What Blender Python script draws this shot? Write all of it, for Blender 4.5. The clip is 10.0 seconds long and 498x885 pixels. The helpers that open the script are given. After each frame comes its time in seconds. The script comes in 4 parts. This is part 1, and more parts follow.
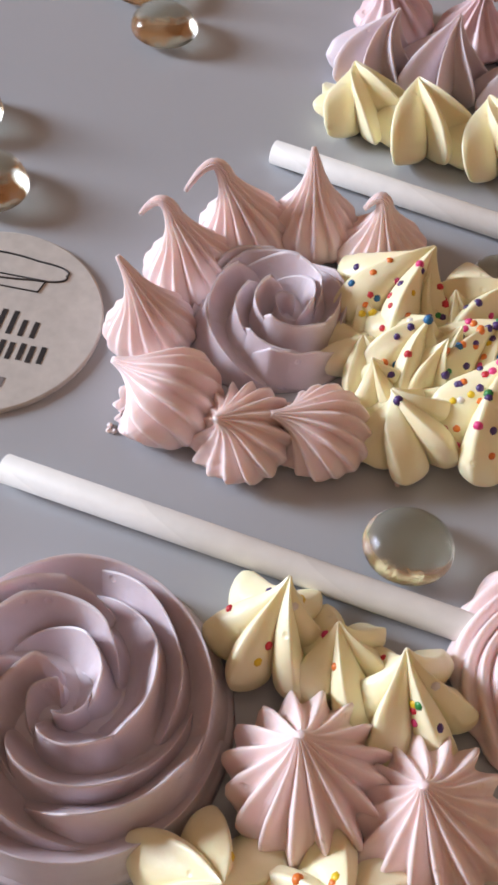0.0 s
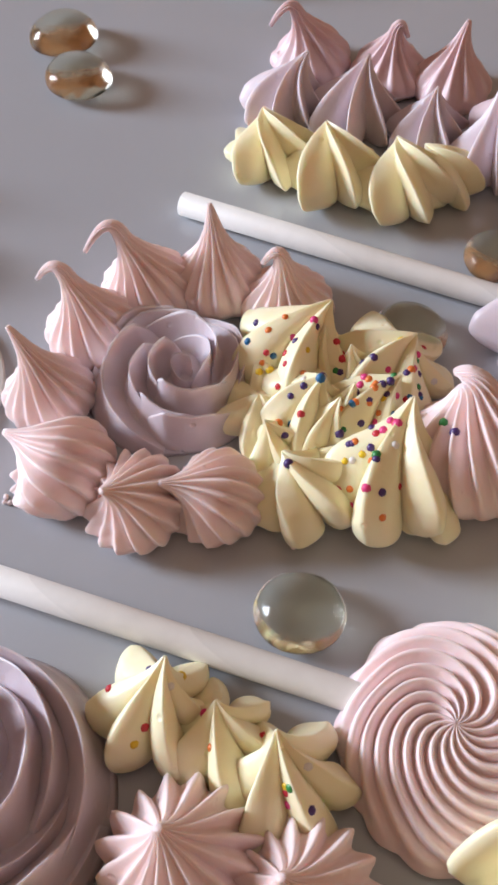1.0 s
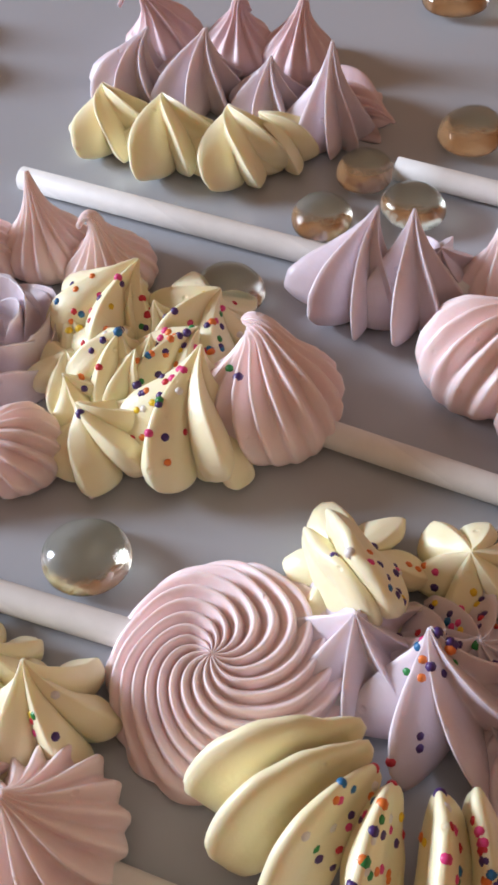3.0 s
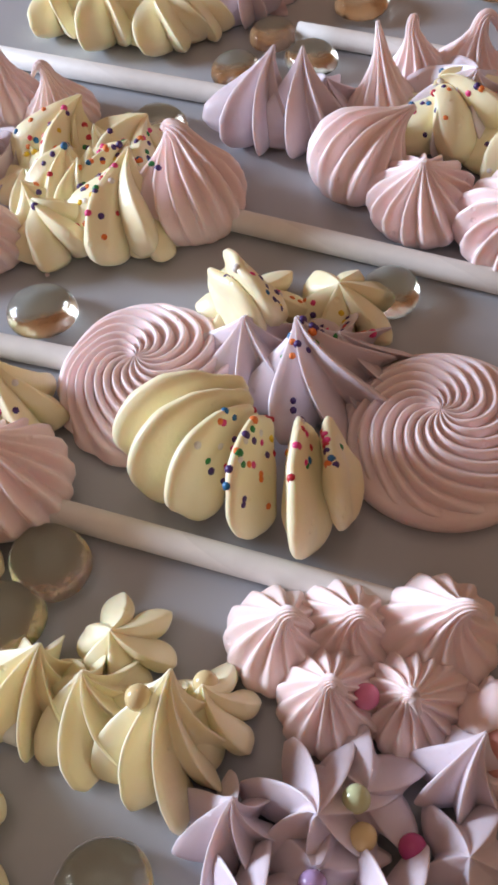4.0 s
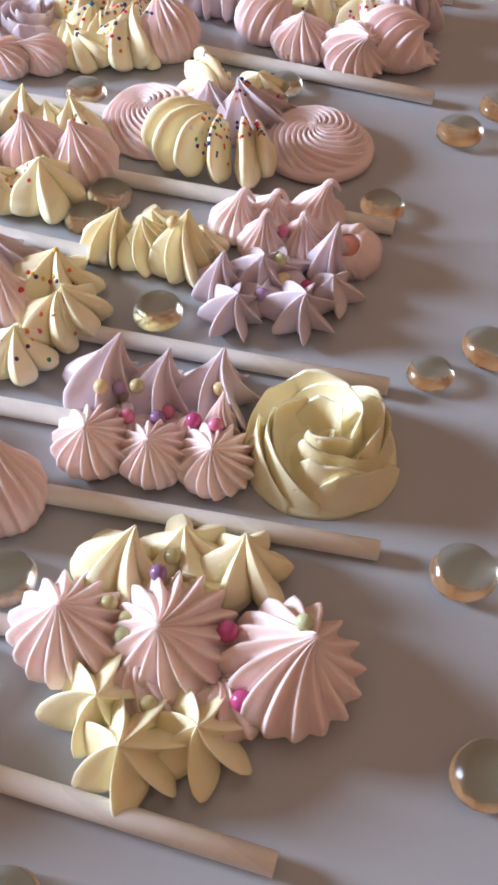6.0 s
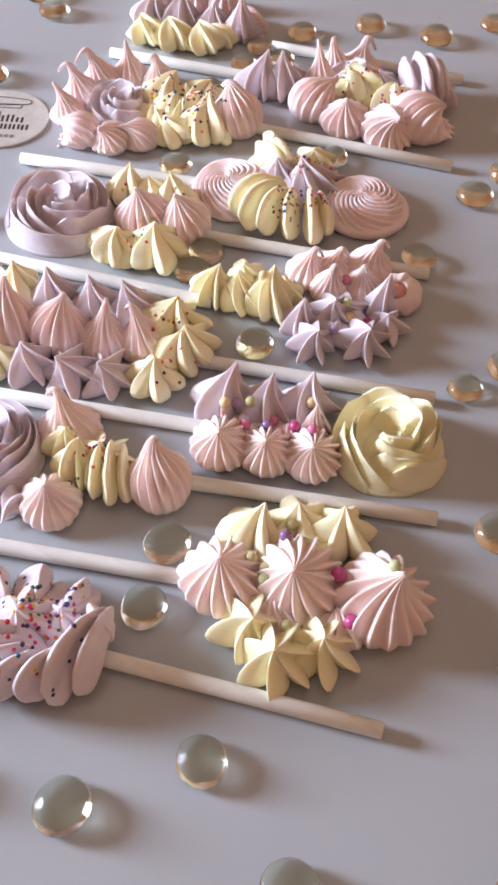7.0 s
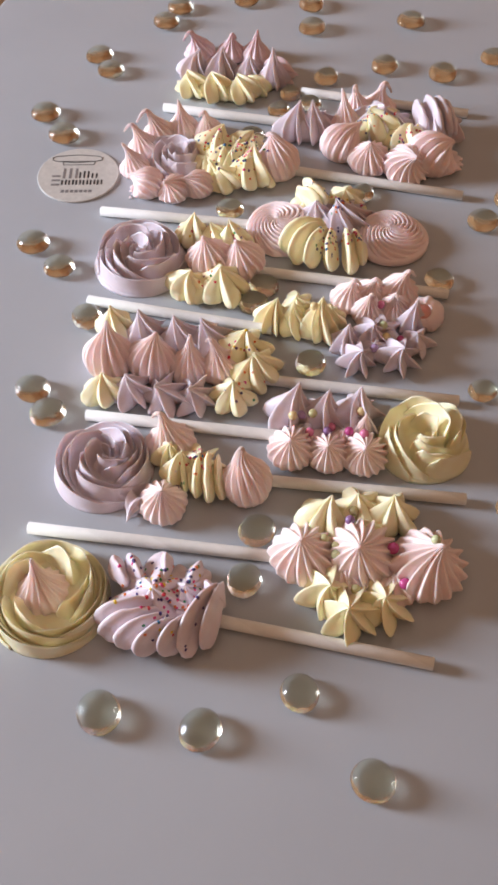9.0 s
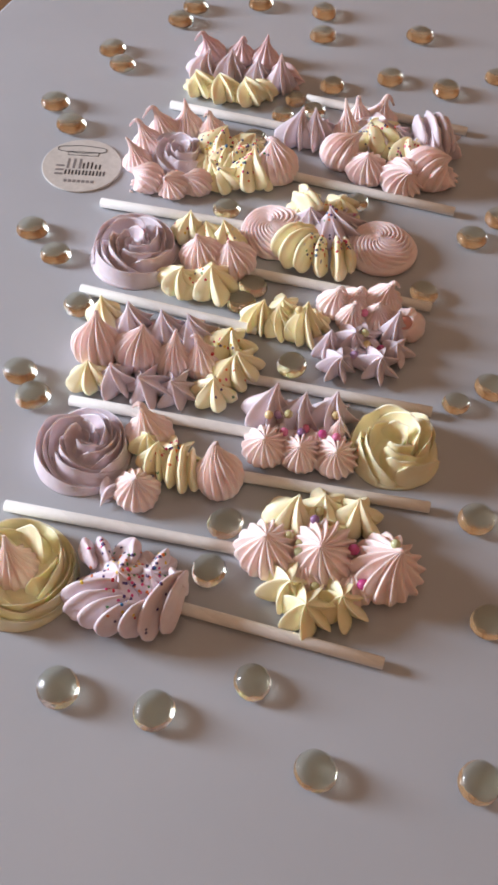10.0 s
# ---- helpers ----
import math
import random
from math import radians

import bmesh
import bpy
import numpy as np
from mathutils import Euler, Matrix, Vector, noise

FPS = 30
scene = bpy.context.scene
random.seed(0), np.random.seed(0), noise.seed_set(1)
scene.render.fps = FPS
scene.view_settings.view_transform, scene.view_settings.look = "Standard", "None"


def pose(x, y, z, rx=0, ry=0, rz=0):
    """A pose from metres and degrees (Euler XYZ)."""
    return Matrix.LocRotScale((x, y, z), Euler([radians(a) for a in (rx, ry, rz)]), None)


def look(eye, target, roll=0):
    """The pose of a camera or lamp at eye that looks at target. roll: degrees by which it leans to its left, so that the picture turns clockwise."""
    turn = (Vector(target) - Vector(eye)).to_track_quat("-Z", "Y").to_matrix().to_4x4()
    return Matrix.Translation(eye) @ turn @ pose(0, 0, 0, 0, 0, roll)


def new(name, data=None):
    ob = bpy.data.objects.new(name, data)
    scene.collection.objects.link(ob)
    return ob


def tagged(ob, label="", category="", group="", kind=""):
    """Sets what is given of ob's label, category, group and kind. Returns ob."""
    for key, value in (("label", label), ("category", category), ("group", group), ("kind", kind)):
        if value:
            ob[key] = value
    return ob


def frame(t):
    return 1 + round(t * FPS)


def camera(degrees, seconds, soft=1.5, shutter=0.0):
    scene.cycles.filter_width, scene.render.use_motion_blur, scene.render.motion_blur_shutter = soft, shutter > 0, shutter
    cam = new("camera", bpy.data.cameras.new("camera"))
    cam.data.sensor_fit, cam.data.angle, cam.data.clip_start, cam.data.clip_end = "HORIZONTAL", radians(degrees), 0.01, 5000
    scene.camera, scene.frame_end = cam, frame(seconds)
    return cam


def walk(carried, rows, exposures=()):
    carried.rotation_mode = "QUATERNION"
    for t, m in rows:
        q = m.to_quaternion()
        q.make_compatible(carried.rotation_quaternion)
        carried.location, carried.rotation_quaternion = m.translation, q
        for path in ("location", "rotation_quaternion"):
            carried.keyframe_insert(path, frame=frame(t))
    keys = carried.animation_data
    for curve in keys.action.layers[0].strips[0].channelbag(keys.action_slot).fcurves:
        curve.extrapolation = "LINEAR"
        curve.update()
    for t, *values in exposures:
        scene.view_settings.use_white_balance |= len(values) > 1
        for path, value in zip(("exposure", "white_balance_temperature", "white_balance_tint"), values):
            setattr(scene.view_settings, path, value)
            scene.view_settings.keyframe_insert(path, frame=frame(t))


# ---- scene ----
cam = camera(29.15, 10.0, soft=3.0)
PATH = [
    (0, (-0.09, -0.492, 12.998), (-0.029, 0.601, 11.325), 4.7),
    (0.5, (0.905, 0.246, 13.521), (0.932, 1.319, 11.834), 1.9),
    (1, (1.981, 0.44, 13.506), (1.991, 1.534, 11.832), 0.2),
    (1.5, (3.234, 1.006, 13.598), (3.223, 2.104, 11.927), -0.8),
    (2, (3.932, 1.491, 13.499), (3.909, 2.596, 11.832), -1.5),
    (2.5, (5.186, 1.268, 13.272), (5.146, 2.375, 11.607), -3.0),
    (2.7, (5.379, 0.708, 13.024), (5.336, 1.822, 11.363), -3.3),
    (3.8, (6.835, -5.416, 13.511), (6.777, -4.266, 11.876), -6.0),
    (4, (7.09, -6.583, 13.616), (7.033, -5.442, 11.974), -6.4),
    (4.5, (7.13, -10.447, 14.038), (7.119, -9.293, 12.404), -4.9),
    (5, (6.053, -14.984, 15.23), (6.212, -13.834, 13.602), 1.5),
    (5.5, (4.569, -19.234, 16.594), (4.733, -18.067, 14.978), 1.6),
    (5.7, (4.309, -20.607, 17.325), (4.487, -19.43, 15.718), 2.1),
    (6.8, (1.073, -26.238, 23.021), (1.318, -25.041, 21.437), 3.3),
    (7, (-0.285, -26.745, 24.491), (-0.036, -25.55, 22.906), 3.4),
    (7.5, (-2.826, -26.606, 26.757), (-2.595, -25.41, 25.171), 2.7),
    (8, (-4.134, -26.955, 28.852), (-3.908, -25.789, 27.243), 3.3),
    (8.5, (-3.239, -27.901, 30.296), (-3.017, -26.756, 28.671), 1.2),
    (9, (-2.977, -29.755, 31.815), (-2.77, -28.619, 30.182), -0.9),
    (9.5, (-2.318, -30.395, 32.574), (-2.114, -29.264, 30.937), 0.2),
    (10, (-2.055, -30.559, 32.854), (-1.852, -29.432, 31.215), 3.0),
]
CM = 0.01
walk(cam, [(t, look(Vector(eye) * CM, Vector(target) * CM, roll)) for t, eye, target, roll in PATH],
     exposures=[(0.0, -0.36, 6750, 10), (2.7, -0.30, 6500, 10), (3.8, -0.28, 6350, 10), (4.6, 0.05, 6150, 10), (5.7, 0.05, 6150, 10),
                (6.9, 0.22, 6280, 10), (7.5, 0.17, 6400, 10), (8.0, -0.05, 6560, 10), (8.6, -0.11, 6700, 10), (10.0, -0.12, 6750, 10)])

# ---- light ----
world = bpy.data.worlds.new("sky")
scene.world = world
world.use_nodes = True
sky = world.node_tree.nodes.new("ShaderNodeTexSky")
sky.sky_type, sky.sun_disc, sky.sun_elevation, sky.sun_rotation = "NISHITA", False, radians(24), radians(-72)
world.node_tree.links.new(sky.outputs[0], world.node_tree.nodes["Background"].inputs[0])
world.node_tree.nodes["Background"].inputs[1].default_value = 0.1

WINDOW = Vector((-1.5, 0.50, 0.51))
lamp = bpy.data.lights.new("window_light", "AREA")
lamp.shape, lamp.size, lamp.size_y, lamp.energy, lamp.color = "RECTANGLE", 0.42, 0.55, 50.0, (0.86, 0.965, 1.16)
window_light = new("window_light", lamp)
window_light.matrix_world = look(WINDOW, (0, 0, 0.0))


# ---- materials ----
def material(name):
    m = bpy.data.materials.new(name)
    m.use_nodes = True
    return m, m.node_tree.nodes, m.node_tree.links, m.node_tree.nodes["Principled BSDF"]


def mottled(nodes, links, low, high, scale, detail=4.0):
    """Colour that wanders between two tones."""
    at = nodes.new("ShaderNodeTexCoord")
    tex = nodes.new("ShaderNodeTexNoise")
    tex.inputs["Scale"].default_value, tex.inputs["Detail"].default_value = scale, detail
    links.new(at.outputs["Object"], tex.inputs["Vector"])
    ramp = nodes.new("ShaderNodeValToRGB")
    ramp.color_ramp.elements[0].position, ramp.color_ramp.elements[1].position = 0.3, 0.7
    ramp.color_ramp.elements[0].color, ramp.color_ramp.elements[1].color = (*low, 1), (*high, 1)
    links.new(tex.outputs["Fac"], ramp.inputs["Fac"])
    return ramp.outputs["Color"], tex.outputs["Fac"], at.outputs["Object"]


def bumped(nodes, links, bsdf, where, scale, strength, distance):
    tex = nodes.new("ShaderNodeTexNoise")
    tex.inputs["Scale"].default_value, tex.inputs["Detail"].default_value = scale, 5.0
    links.new(where, tex.inputs["Vector"])
    bump = nodes.new("ShaderNodeBump")
    bump.inputs["Strength"].default_value, bump.inputs["Distance"].default_value = strength, distance
    links.new(tex.outputs["Fac"], bump.inputs["Height"])
    links.new(bump.outputs["Normal"], bsdf.inputs["Normal"])


def meringue(name, low, high):
    m, nodes, links, bsdf = material(name)
    colour, fac, where = mottled(nodes, links, low, high, 160)
    links.new(colour, bsdf.inputs["Base Color"])
    bsdf.inputs["Roughness"].default_value = 0.4
    bsdf.inputs["Specular IOR Level"].default_value = 0.5
    bsdf.inputs["Subsurface Weight"].default_value = 0.45
    bsdf.inputs["Subsurface Radius"].default_value = (1.0, 0.75, 0.6)
    bsdf.inputs["Subsurface Scale"].default_value = 0.0013
    bumped(nodes, links, bsdf, where, 900, 0.25, 0.0003)
    pits = nodes.new("ShaderNodeTexVoronoi")
    pits.inputs["Scale"].default_value, pits.inputs["Randomness"].default_value = 210, 1.0
    links.new(where, pits.inputs["Vector"])
    deep = nodes.new("ShaderNodeMapRange")
    deep.inputs["From Min"].default_value, deep.inputs["From Max"].default_value = 0.06, 0.13
    links.new(pits.outputs["Distance"], deep.inputs["Value"])
    dent = nodes.new("ShaderNodeBump")
    dent.inputs["Strength"].default_value, dent.inputs["Distance"].default_value = 0.4, 0.0005
    links.new(deep.outputs["Result"], dent.inputs["Height"])
    links.new(bsdf.inputs["Normal"].links[0].from_socket, dent.inputs["Normal"])
    links.new(dent.outputs["Normal"], bsdf.inputs["Normal"])
    return m


PINK = meringue("pink_meringue", (0.915, 0.71, 0.695), (0.94, 0.765, 0.75))
PINKSWIRL = meringue("rose_meringue", (0.915, 0.715, 0.71), (0.94, 0.77, 0.765))
LAVENDER = meringue("lavender_meringue", (0.69, 0.595, 0.64), (0.77, 0.675, 0.72))
LAVPINK = meringue("dusky_meringue", (0.73, 0.54, 0.56), (0.8, 0.61, 0.63))
LAVLIGHT = meringue("pale_lavender_meringue", (0.72, 0.61, 0.655), (0.8, 0.7, 0.735))
LAVWHITE = meringue("white_lavender_meringue", (0.74, 0.64, 0.70), (0.84, 0.76, 0.80))
PALEPINK = meringue("pale_pink_meringue", (0.905, 0.705, 0.67), (0.935, 0.77, 0.735))
YELLOW = meringue("yellow_meringue", (0.945, 0.835, 0.54), (0.96, 0.88, 0.62))


def plain(name, colour, rough=0.35, metal=0.0):
    m, nodes, links, bsdf = material(name)
    low = tuple(0.85 * c for c in colour)
    tone, fac, where = mottled(nodes, links, low, colour, 400)
    links.new(tone, bsdf.inputs["Base Color"])
    bsdf.inputs["Roughness"].default_value, bsdf.inputs["Metallic"].default_value = rough, metal
    return m


SPRINKLE = [plain("sprinkle_" + n, c, 0.4) for n, c in (
    ("red", (0.62, 0.03, 0.05)), ("orange", (0.85, 0.22, 0.04)), ("yellow", (0.88, 0.60, 0.03)), ("green", (0.03, 0.25, 0.06)),
    ("blue", (0.02, 0.16, 0.36)), ("violet", (0.07, 0.03, 0.16)), ("pink", (0.80, 0.06, 0.24)), ("white", (0.85, 0.80, 0.74)))]
PEARL = {n: plain("pearl_" + n, c, 0.22) for n, c in {
    "pink": (0.75, 0.22, 0.38), "magenta": (0.55, 0.08, 0.25), "green": (0.62, 0.66, 0.38), "olive": (0.60, 0.55, 0.28),
    "cream": (0.85, 0.68, 0.36), "lilac": (0.52, 0.36, 0.62), "purple": (0.30, 0.16, 0.32), "white": (0.80, 0.74, 0.78)}.items()}
CORAL = meringue("coral_meringue", (0.84, 0.36, 0.30), (0.90, 0.47, 0.40))

GLASS, nodes, links, bsdf = material("pebble_glass")
bsdf.inputs["Base Color"].default_value = (0.90, 0.91, 0.79, 1)
bsdf.inputs["Transmission Weight"].default_value = 1.0
bsdf.inputs["Roughness"].default_value = 0.015
bsdf.inputs["IOR"].default_value = 1.5
at = nodes.new("ShaderNodeTexCoord")
bumped(nodes, links, bsdf, at.outputs["Object"], 2.6, 0.07, 0.15)

PAPER, nodes, links, bsdf = material("stick_paper")
tone, fac, where = mottled(nodes, links, (0.84, 0.82, 0.78), (0.89, 0.87, 0.83), 300)
wave = nodes.new("ShaderNodeTexWave")
wave.bands_direction, wave.wave_profile = "DIAGONAL", "SAW"
wave.inputs["Scale"].default_value, wave.inputs["Distortion"].default_value = 40, 0.4
links.new(where, wave.inputs["Vector"])
mix = nodes.new("ShaderNodeMix")
mix.data_type, mix.blend_type = "RGBA", "MULTIPLY"
mix.inputs["Factor"].default_value = 0.07
links.new(tone, mix.inputs["A"])
links.new(wave.outputs["Color"], mix.inputs["B"])
links.new(mix.outputs["Result"], bsdf.inputs["Base Color"])
bsdf.inputs["Roughness"].default_value = 0.6

LACQUER, nodes, links, bsdf = material("white_lacquer")
tone, fac, where = mottled(nodes, links, (0.425, 0.445, 0.48), (0.465, 0.485, 0.52), 9)
links.new(tone, bsdf.inputs["Base Color"])
bsdf.inputs["Roughness"].default_value = 0.17
bumped(nodes, links, bsdf, where, 60, 0.03, 0.002)

LABEL = plain("label_plastic", (0.64, 0.61, 0.57), 0.3)
INK = plain("black_ink", (0.03, 0.028, 0.03), 0.5)
WALL = plain("room_paint", (0.94, 0.63, 0.385), 0.8)
CEILING = plain("ceiling_paint", (0.91, 0.71, 0.52), 0.9)
FLOOR = plain("floor_wood", (0.30, 0.18, 0.10), 0.5)
FRAME = plain("window_paint", (0.8, 0.8, 0.78), 0.5)
PANE, nodes, links, bsdf = material("window_glass")
bsdf.inputs["Transmission Weight"].default_value, bsdf.inputs["Roughness"].default_value, bsdf.inputs["IOR"].default_value = 1.0, 0.0, 1.45


# ---- building helpers ----
def mesh_of(name, verts, faces, mat, smooth=True):
    me = bpy.data.meshes.new(name)
    me.from_pydata([tuple(v) for v in verts], [], faces)
    me.materials.append(mat)
    me.polygons.foreach_set("use_smooth", [smooth] * len(me.polygons))
    me.update()
    return me


def box(name, lo, hi, mat, parent=None, bevel=0.0):
    """A box between two corners in metres, its origin at its middle."""
    bm = bmesh.new()
    bmesh.ops.create_cube(bm, size=1.0)
    size = [b - a for a, b in zip(lo, hi)]
    bmesh.ops.scale(bm, vec=size, verts=bm.verts)
    if bevel:
        bmesh.ops.bevel(bm, geom=bm.edges[:], offset=bevel, segments=3, profile=0.5, affect="EDGES")
    me = bpy.data.meshes.new(name)
    bm.to_mesh(me)
    bm.free()
    me.materials.append(mat)
    ob = new(name, me)
    ob.location = [(a + b) / 2 for a, b in zip(lo, hi)]
    if parent:
        ob.parent = parent
    return ob


def rings(loops, close_first=True, close_last=True):
    """Faces over a stack of loops that all have as many points."""
    count = len(loops[0])
    verts = [v for loop in loops for v in loop]
    faces = []
    for a in range(len(loops) - 1):
        for k in range(count):
            j = (k + 1) % count
            faces.append((a * count + k, a * count + j, (a + 1) * count + j, (a + 1) * count + k))
    if close_first:
        faces.append(tuple(reversed(range(count))))
    if close_last:
        faces.append(tuple((len(loops) - 1) * count + k for k in range(count)))
    return verts, faces


# ---- room ----
X0, X1, Y0, Y1, Z0, Z1 = -1.55, 2.2, -2.4, 2.4, -0.75, 1.75
tagged(box("floor", (X0, Y0, Z0 - 0.1), (X1, Y1, Z0), FLOOR), "brown wooden floor of the room", "floor", kind="structure")
tagged(box("ceiling", (X0 - 0.2, Y0 - 0.2, Z1), (X1 + 0.2, Y1 + 0.2, Z1 + 0.1), CEILING), "off-white painted ceiling", "ceiling", kind="structure")
tagged(box("wall_east", (X1, Y0 - 0.2, Z0), (X1 + 0.2, Y1 + 0.2, Z1), WALL), "warm beige painted wall", "wall", kind="structure")
tagged(box("wall_south", (X0, Y0 - 0.2, Z0), (X1, Y0, Z1), WALL), "warm beige painted wall", "wall", kind="structure")
tagged(box("wall_north", (X0, Y1, Z0), (X1, Y1 + 0.2, Z1), WALL), "warm beige painted wall", "wall", kind="structure")
WY0, WY1, WZ0, WZ1 = 0.22, 0.82, 0.16, 0.88
wall_west = tagged(new("wall_west"), "warm beige painted wall with a window opening", "wall", kind="structure")
for lo, hi in (((Y0 - 0.2, Z0), (WY0, Z1)), ((WY1, Z0), (Y1 + 0.2, Z1)), ((WY0, Z0), (WY1, WZ0)), ((WY0, WZ1), (WY1, Z1))):
    box("wall_piece", (X0 - 0.2, lo[0], lo[1]), (X0, hi[0], hi[1]), WALL, wall_west)
window_1 = tagged(new("window_1"), "white framed window beside the table", "window", kind="structure")
for lo, hi in (((WY0, WZ0), (WY0 + 0.05, WZ1)), ((WY1 - 0.05, WZ0), (WY1, WZ1)), ((WY0 + 0.05, WZ0), (WY1 - 0.05, WZ0 + 0.05)), ((WY0 + 0.05, WZ1 - 0.05), (WY1 - 0.05, WZ1))):
    box("window_frame", (X0 - 0.12, lo[0], lo[1]), (X0 - 0.06, hi[0], hi[1]), FRAME, window_1)
pane = box("pane", (X0 - 0.095, WY0 + 0.05, WZ0 + 0.05), (X0 - 0.085, WY1 - 0.05, WZ1 - 0.05), PANE, window_1)
pane.visible_shadow = False

# ---- table ----
table = tagged(new("table"), "white lacquered table with a smooth glossy top", "table")
table.matrix_world = pose(0, 0, 0, 0, 0, -31.5)
top = box("tabletop", (-0.2066, -0.80, -0.03), (0.66, 0.80, 0.0), LACQUER, table, 0.003)
for sx in (-0.15, 0.60):
    for sy in (-0.72, 0.72):
        box("leg", (sx - 0.03, sy - 0.03, Z0), (sx + 0.03, sy + 0.03, -0.03), LACQUER, table, 0.003)

# ---- meringue ----
from mathutils.bvhtree import BVHTree

SOLIDS = {}
TREES = {}


def lollipop(x, y, label):
    """A lollipop's Empty on the table, x and y in centimetres."""
    ob = tagged(new("meringue_lollipop"), label, "lollipop", "meringue lollipops on the table")
    ob.location = (x * CM, y * CM, 0)
    SOLIDS[ob.name] = []
    return ob


def attach(name, pop, verts, faces, mat, origin, label=""):
    """One piece of a lollipop from points in centimetres, with its own origin."""
    SOLIDS[pop.name].append((verts, faces))
    o = Vector(origin)
    ob = new(name, mesh_of(name, [(Vector(v) - o) * CM for v in verts], faces, mat))
    ob.parent = pop
    ob.location = o * CM - pop.location
    if label:
        ob["label"] = label
    return ob


def bezier(a, b, c, s):
    return (1 - s) ** 2 * a + 2 * s * (1 - s) * b + s * s * c, 2 * (1 - s) * (b - a) + 2 * s * (c - b)


ONION = ((0.0, 0.74), (0.05, 0.87), (0.13, 0.98), (0.25, 1.05), (0.38, 1.02), (0.52, 0.84), (0.65, 0.55), (0.77, 0.31), (0.88, 0.16), (1.0, 0.06))
SPIRE = ((0.0, 0.84), (0.04, 0.97), (0.10, 1.05), (0.20, 1.0), (0.32, 0.79), (0.44, 0.54), (0.57, 0.34), (0.70, 0.21), (0.85, 0.125), (1.0, 0.055))
PETAL = ((0.0, 0.80), (0.03, 0.96), (0.08, 1.08), (0.17, 1.15), (0.28, 1.10), (0.42, 0.86), (0.56, 0.58), (0.7, 0.34), (0.85, 0.15), (1.0, 0.03))

NARROW = ((0.0, 0.82), (0.03, 0.97), (0.08, 1.08), (0.17, 1.10), (0.28, 0.95), (0.42, 0.68), (0.56, 0.44), (0.7, 0.27), (0.85, 0.14), (1.0, 0.035))
TULIP = ((0.0, 0.76), (0.05, 0.97), (0.12, 1.10), (0.24, 1.15), (0.38, 1.03), (0.52, 0.79), (0.66, 0.51), (0.79, 0.28), (0.9, 0.13), (1.0, 0.03))


